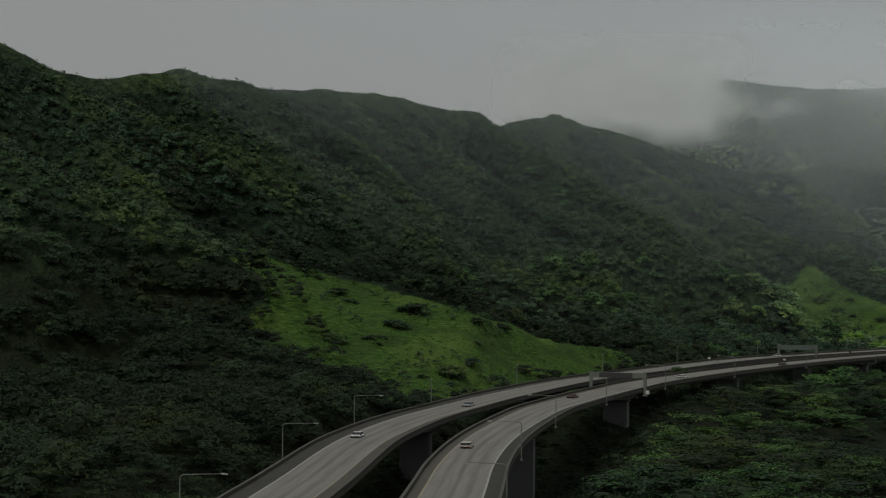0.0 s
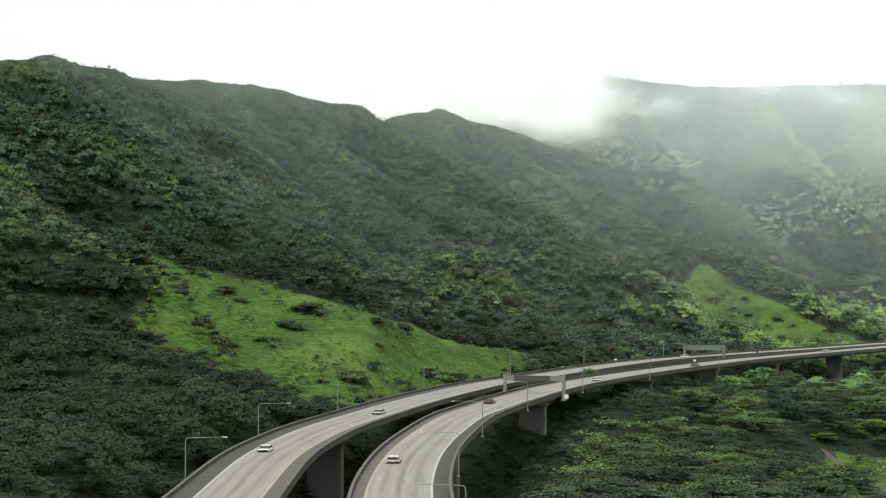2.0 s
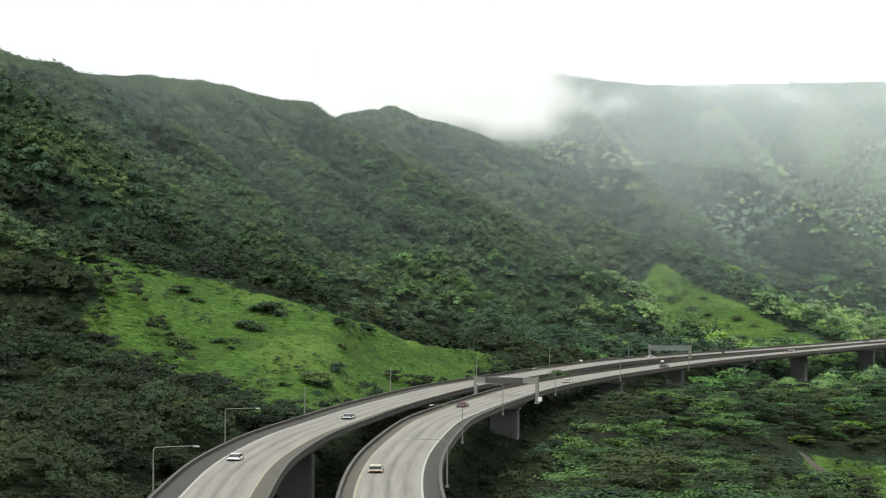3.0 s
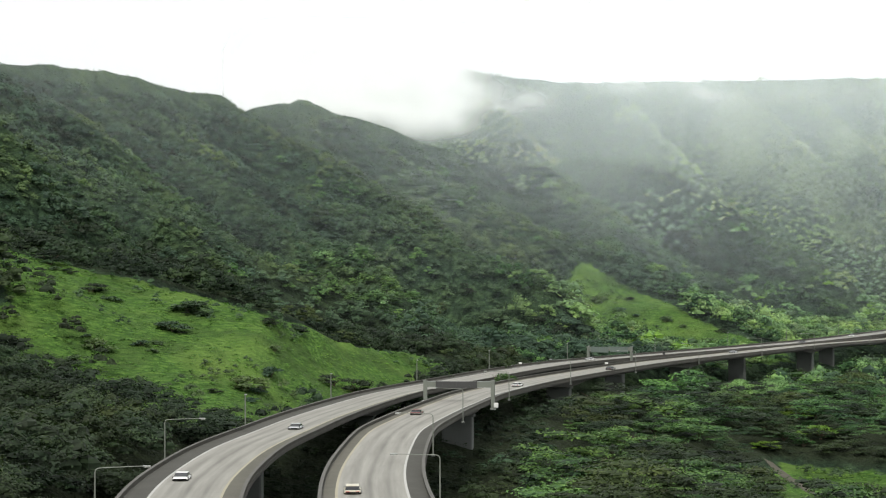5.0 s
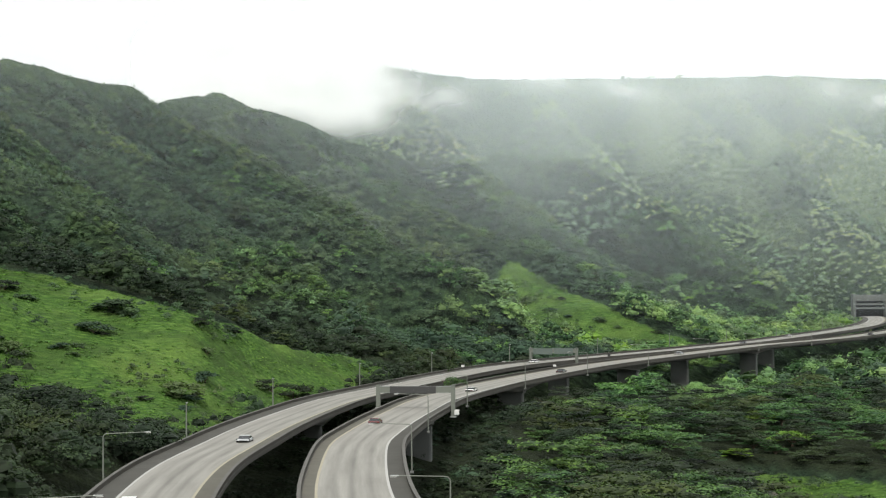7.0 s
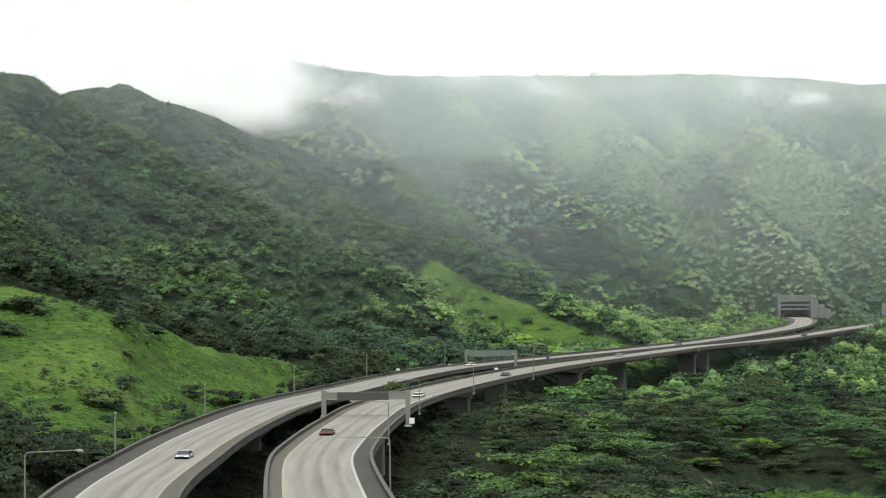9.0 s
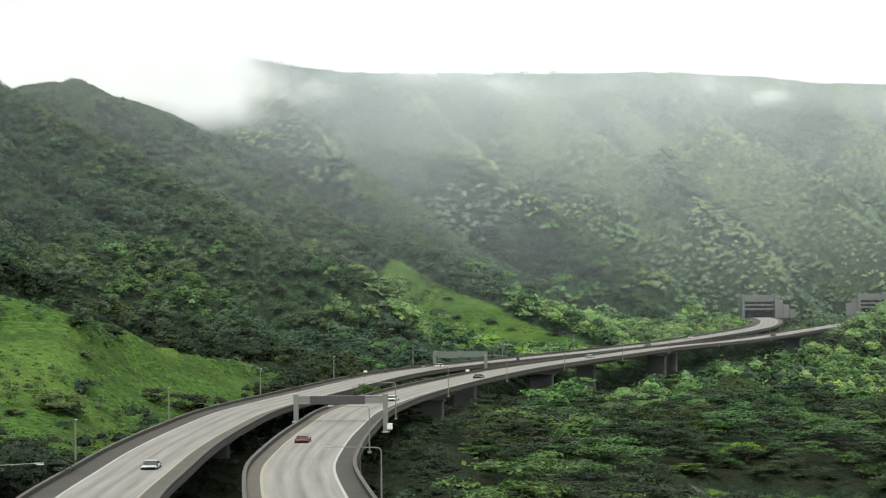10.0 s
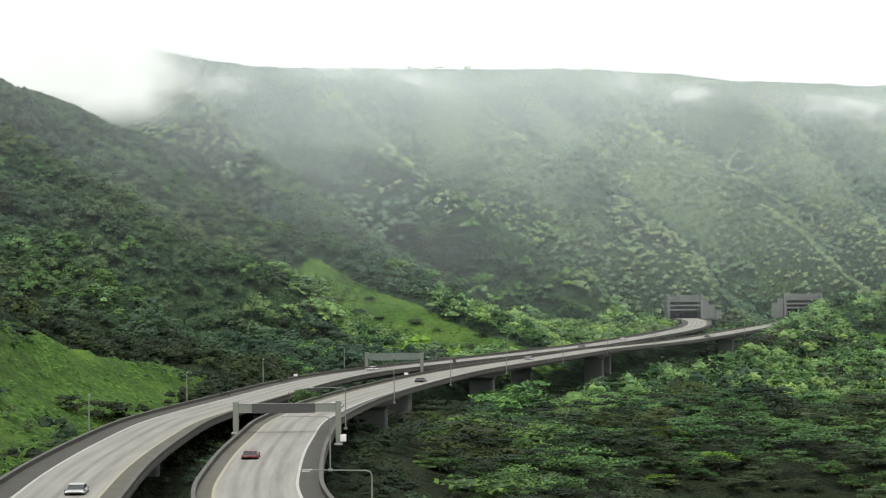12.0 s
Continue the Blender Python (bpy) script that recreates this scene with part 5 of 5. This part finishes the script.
for k in range(20):
    s_ = S(ROAD_B, 398, 948) - 46 + 8 * k
    x, y = beside(ROAD_B, s_, 14 + 2.5 * (k % 3))[:2] if k < 16 else [(404, 984), (411, 996), (418, 1008), (424, 1022)][k - 16]
    end = tree(540 + k, (M_LEAF_LIGHT, M_LEAF, M_LEAF_FAR)[k % 3], "bushy green tree beside the end of the viaduct", 4.6, 5.0, 10, 420)
    end.matrix_world = pose(x, y, min(float(on_ground(np.array([x]), np.array([y]))[0]) - 0.1, float(deck_z(x, y)) - 1.2), 0, 0, 61 * k) @ Matrix.Diagonal((1.6, 1.6, 2.1 if k < 16 else 1.2, 1))
gap = tree(571, M_LEAF, "light green tree growing up between the two viaducts", 4.2, 5.2, 9, 900)
low_z = float(on_ground(np.array([68.5]), np.array([539.0]))[0])
gap.matrix_world = pose(68.5, 539, low_z, 0, 0, 20) @ Matrix.Diagonal((0.85, 0.85, (48.9 - low_z) / 4.6, 1))
models = [tree(300 + k, m, t, 4.0 + 0.5 * (k % 3)) for k, (m, t) in enumerate(kinds)]
placed = [False] * len(models)
rng = np.random.RandomState(91)
made = 0
for _ in range(900):
    y = rng.uniform(330, 640)
    x = rng.uniform(35, 250)
    a, b = np.array([x]), np.array([y])
    if made >= 130 or not right(a, b)[0] or not clear_of_roads(a, b, 21)[0] or grassy(a, b)[0] > 0.3 or inside(a, b, GLADE)[0] > -9 or min(math.hypot(x - u[0], y - u[1]) for u in umbrella) < 7 or x > 0.69 * (y - 219) + 30:
        continue
    k = int(rng.choice(5, p=(0.38, 0.27, 0.06, 0.22, 0.07)))
    size = rng.uniform(0.8, 1.35)
    m = pose(x, y, float(on_ground(a, b)[0]) + 0.6, 0, 0, rng.uniform(0, 360))
    if not placed[k]:
        placed[k] = True
        models[k].matrix_world = m
    else:
        models[k].scale = (size, size, size * rng.uniform(0.85, 1.15))
        copy_thing(models[k], m)
        models[k].scale = (1, 1, 1)
    made += 1


# ---------------------------------------------------------------- mist
def mist_material(name, z_lo, z_hi, a_lo, a_hi, scale, white, cut=0.5, floor=0.3, sharp=0.22, sheet=False):
    """Thin cloud: it scatters the light of the whole sky; its cover varies in soft billows and thickens with height."""
    m = Mat(name)
    sep = m.n("SeparateXYZ")
    pos = m.coords()
    m.link(pos, sep.inputs[0])
    rise = m.n("MapRange")
    for key, value in (("From Min", z_lo), ("From Max", z_hi), ("To Min", 0.0), ("To Max", 1.0)):
        rise.inputs[key].default_value = value
    m.link(sep.outputs["Z"], rise.inputs["Value"])
    cover = m.math("ADD", m.math("MULTIPLY", m.math("POWER", rise.outputs[0], 1.6), a_hi - a_lo), a_lo)
    stretch = m.n("Mapping")
    stretch.inputs["Scale"].default_value = (1, 1, 1.9)
    m.link(pos, stretch.inputs["Vector"])
    billow = m.noise(scale, 7, 0.58, stretch.outputs[0])
    soft = m.ramp(billow, (cut - sharp, (floor, floor, floor)), (cut + sharp, (1, 1, 1)))
    uv = m.n("UVMap")
    uv.uv_map = "fade"
    fade = m.n("SeparateXYZ")
    m.link(uv.outputs["UV"], fade.inputs[0])
    alpha = m.math("MULTIPLY", m.math("MULTIPLY", cover, soft), fade.outputs["X"], True)
    up, down = m.n("CombineXYZ", Z=1.0), m.n("CombineXYZ", Z=-1.0)
    dif, tra, clear = m.n("BsdfDiffuse", Color=white), m.n("BsdfTranslucent", Color=white), m.n("BsdfTransparent")
    if not sheet:
        m.link(up.outputs[0], dif.inputs["Normal"])
        m.link(down.outputs[0], tra.inputs["Normal"])
    both, mx = m.n("AddShader"), m.n("MixShader")
    m.link(dif.outputs[0], both.inputs[0])
    m.link(tra.outputs[0], both.inputs[1])
    m.link(alpha, mx.inputs["Fac"])
    m.link(clear.outputs[0], mx.inputs[1])
    m.link(both.outputs[0], mx.inputs[2])
    m.link(mx.outputs[0], m.out.inputs["Surface"])
    return m.m


def mist(x0, x1, y_foot, z0, z1, lean, material, label, soft=60.0):
    """A leaning veil of mist across the whole valley; it thins out to nothing outside x0 to x1 and towards its foot."""
    n, k = 110, 30
    u, v = np.meshgrid(np.linspace(0, 1, n), np.linspace(0, 1, k))
    X = -500 + 2200 * u
    Z = 25 + 305 * v
    Y = y_foot + (Z - z0) * lean + 14 * (fbm(X, Z, 90, 3, 2) - 0.5)
    ids = np.arange(n * k).reshape(k, n)
    faces = np.stack([ids[:-1, :-1], ids[:-1, 1:], ids[1:, 1:], ids[1:, :-1]], -1).reshape(-1, 4)
    E = X + 0.25 * (Z - 172) + 70 * (fbm(X, Z, 45, 3, 3) - 0.5)
    rim = smooth01(X, x0, x0 + soft) * smooth01(-E, -x1, -x1 + soft) * smooth01(Z, z0, z0 + 0.3 * (z1 - z0)) * smooth01(-Z, -z1, -z1 + 40)
    faces = faces[rim.ravel()[faces].max(1) > 0.01]
    seen, faces = np.unique(faces, return_inverse=True)
    faces, rim = faces.reshape(-1, 4), rim.ravel()[seen]
    me = mesh_of("mist_veil", np.stack([X, Y, Z], -1).reshape(-1, 3)[seen], faces, material, True)
    lay = me.uv_layers.new(name="fade")
    vi = np.empty(len(me.loops), np.int32)
    me.loops.foreach_get("vertex_index", vi)
    lay.data.foreach_set("uv", np.stack([rim.ravel()[vi], np.zeros(len(vi))], 1).astype(np.float32).ravel())
    return tagged(new("mist_veil", me), label, "mist", "veils of mist", kind="stuff")


BLUISH, WHITE = (0.83, 0.93, 0.985, 1), (0.56, 0.565, 0.56, 1)
MIST_1 = mist_material("thin_mist", 80, 200, 0.013, 0.085, 0.006, BLUISH, 0.5, 0.8)
MIST_2 = mist_material("slope_mist", 55, 230, 0.045, 0.225, 0.007, BLUISH)
MIST_4 = mist_material("saddle_cloud", 0, 1, 1.0, 1.0, 0.017, WHITE, 0.34, 0.8, 0.22, True)
MIST_5 = mist_material("drifting_wisps", 0, 1, 1.0, 1.0, 0.02, (0.66, 0.665, 0.66, 1), 0.55, 0.05, 0.16, True)
MIST_6 = mist_material("high_haze", 0, 1, 1.0, 1.0, 0.012, (0.84, 0.89, 0.90, 1), 0.5, 0.6, 0.25, True)
thin = "thin pale mist hanging before the mountain slopes"
mist(-300, 900, 640, 40, 225, 0.8, MIST_1, thin)
mist(-160, 420, 735, 40, 235, 0.8, MIST_1, thin, 120)
mist(-60, 1600, 860, 30, 250, 0.85, MIST_2, thin, 200)
mist(110, 1600, 985, 30, 262, 0.95, MIST_2, thin, 160)


def cloud_sheet(x0, x1, z0, z1, y_at, cover, material, label, step=4.0):
    """A soft sheet of cloud that hangs upright across the valley; cover(X, Z) is how thick it is, 0 to 1."""
    X, Z = np.meshgrid(np.arange(x0, x1, step), np.arange(z0, z1, step * 0.5))
    k, n = X.shape
    Y = y_at + 10 * (fbm(X, Z, 60, 3, 2) - 0.5)
    ids = np.arange(n * k).reshape(k, n)
    faces = np.stack([ids[:-1, :-1], ids[:-1, 1:], ids[1:, 1:], ids[1:, :-1]], -1).reshape(-1, 4)
    thickness = np.clip(cover(X, Z), 0, 1)
    thickness[0], thickness[-1], thickness[:, 0], thickness[:, -1] = 0, 0, 0, 0
    faces = faces[thickness.ravel()[faces].max(1) > 0.005]
    seen, faces = np.unique(faces, return_inverse=True)
    me = mesh_of("cloud", np.stack([X, Y, Z], -1).reshape(-1, 3)[seen], faces.reshape(-1, 4), material, True)
    lay = me.uv_layers.new(name="fade")
    vi = np.empty(len(me.loops), np.int32)
    me.loops.foreach_get("vertex_index", vi)
    shade = thickness.ravel()[seen]
    lay.data.foreach_set("uv", np.stack([shade[vi], np.zeros(len(vi))], 1).astype(np.float32).ravel())
    return tagged(new("cloud", me), label, "cloud", "low clouds", kind="stuff")


def saddle(X, Z):
    """Low cloud filling the saddle between the two ridges: a ragged foot, thinning out to the right."""
    foot = Z + 16 * (fbm(X, Z, 34, 4, 3) - 0.5) + 0.05 * (X - 120)
    edge = X + 34 * (fbm(X, Z * 1.6, 30, 4, 6) - 0.5) - 0.25 * (Z - 190)
    return smooth01(foot, 160, 186) * smooth01(-edge, -222, -168) * smooth01(X, 10, 80) * smooth01(-Z, -252, -214)


def wisps(X, Z):
    """Thin streaks of cloud lying along the wall just under the far ridge."""
    total = np.zeros(X.shape)
    for line, wide, much in (([(196, 198), (235, 194), (280, 204)], 12, 0.45), ([(275, 217), (330, 210), (375, 205), (410, 203)], 8.0, 0.62), ([(410, 203), (450, 207), (505, 210)], 5, 0.25), ([(505, 215), (530, 209), (560, 204), (610, 205)], 7.5, 0.62), ([(600, 205), (720, 200), (900, 194)], 7, 0.4),
                             ([(640, 194), (700, 190), (800, 188)], 8, 0.35)):
        d = from_line(X, Z + 9 * (fbm(X, Z, 40, 3, 1) - 0.5), [(x, z, 0) for x, z in line])
        ends = smooth01(X, line[0][0] - 12, line[0][0] + 30) * smooth01(-X, -line[-1][0] - 12, -line[-1][0] + 45)
        total = total + much * ends * np.exp(-((d / wide) ** 2))
    return total


def high_haze(X, Z):
    """Thin haze that whitens the upper part of the far wall."""
    return smooth01(Z, 95, 240) ** 1.3 * smooth01(X, 170, 360) * smooth01(-Z, -246, -192) * (0.07 + 0.24 * fbm(X, Z * 1.7, 70, 4, 5))


def gully_haze(X, Z):
    """Thin haze in the hollow between the main crest and the far wall."""
    return 0.08 * smooth01(Z, 92, 165) * smooth01(X, 135, 215) * smooth01(-X, -470, -300) * smooth01(-Z, -235, -190) * (0.6 + 0.7 * fbm(X, Z * 1.6, 60, 4, 2))


cloud_sheet(120, 480, 80, 240, 1125, gully_haze, MIST_6, "thin haze in the hollow below the saddle", 8.0)
cloud_sheet(100, 900, 80, 280, 1235, high_haze, MIST_6, "thin white haze before the upper mountain wall", 8.0)
cloud_sheet(-20, 330, 140, 262, 1250, saddle, MIST_4, "white low cloud filling the saddle of the ridge")
cloud_sheet(150, 860, 160, 246, 1345, wisps, MIST_5, "thin white cloud streaks along the far ridge")
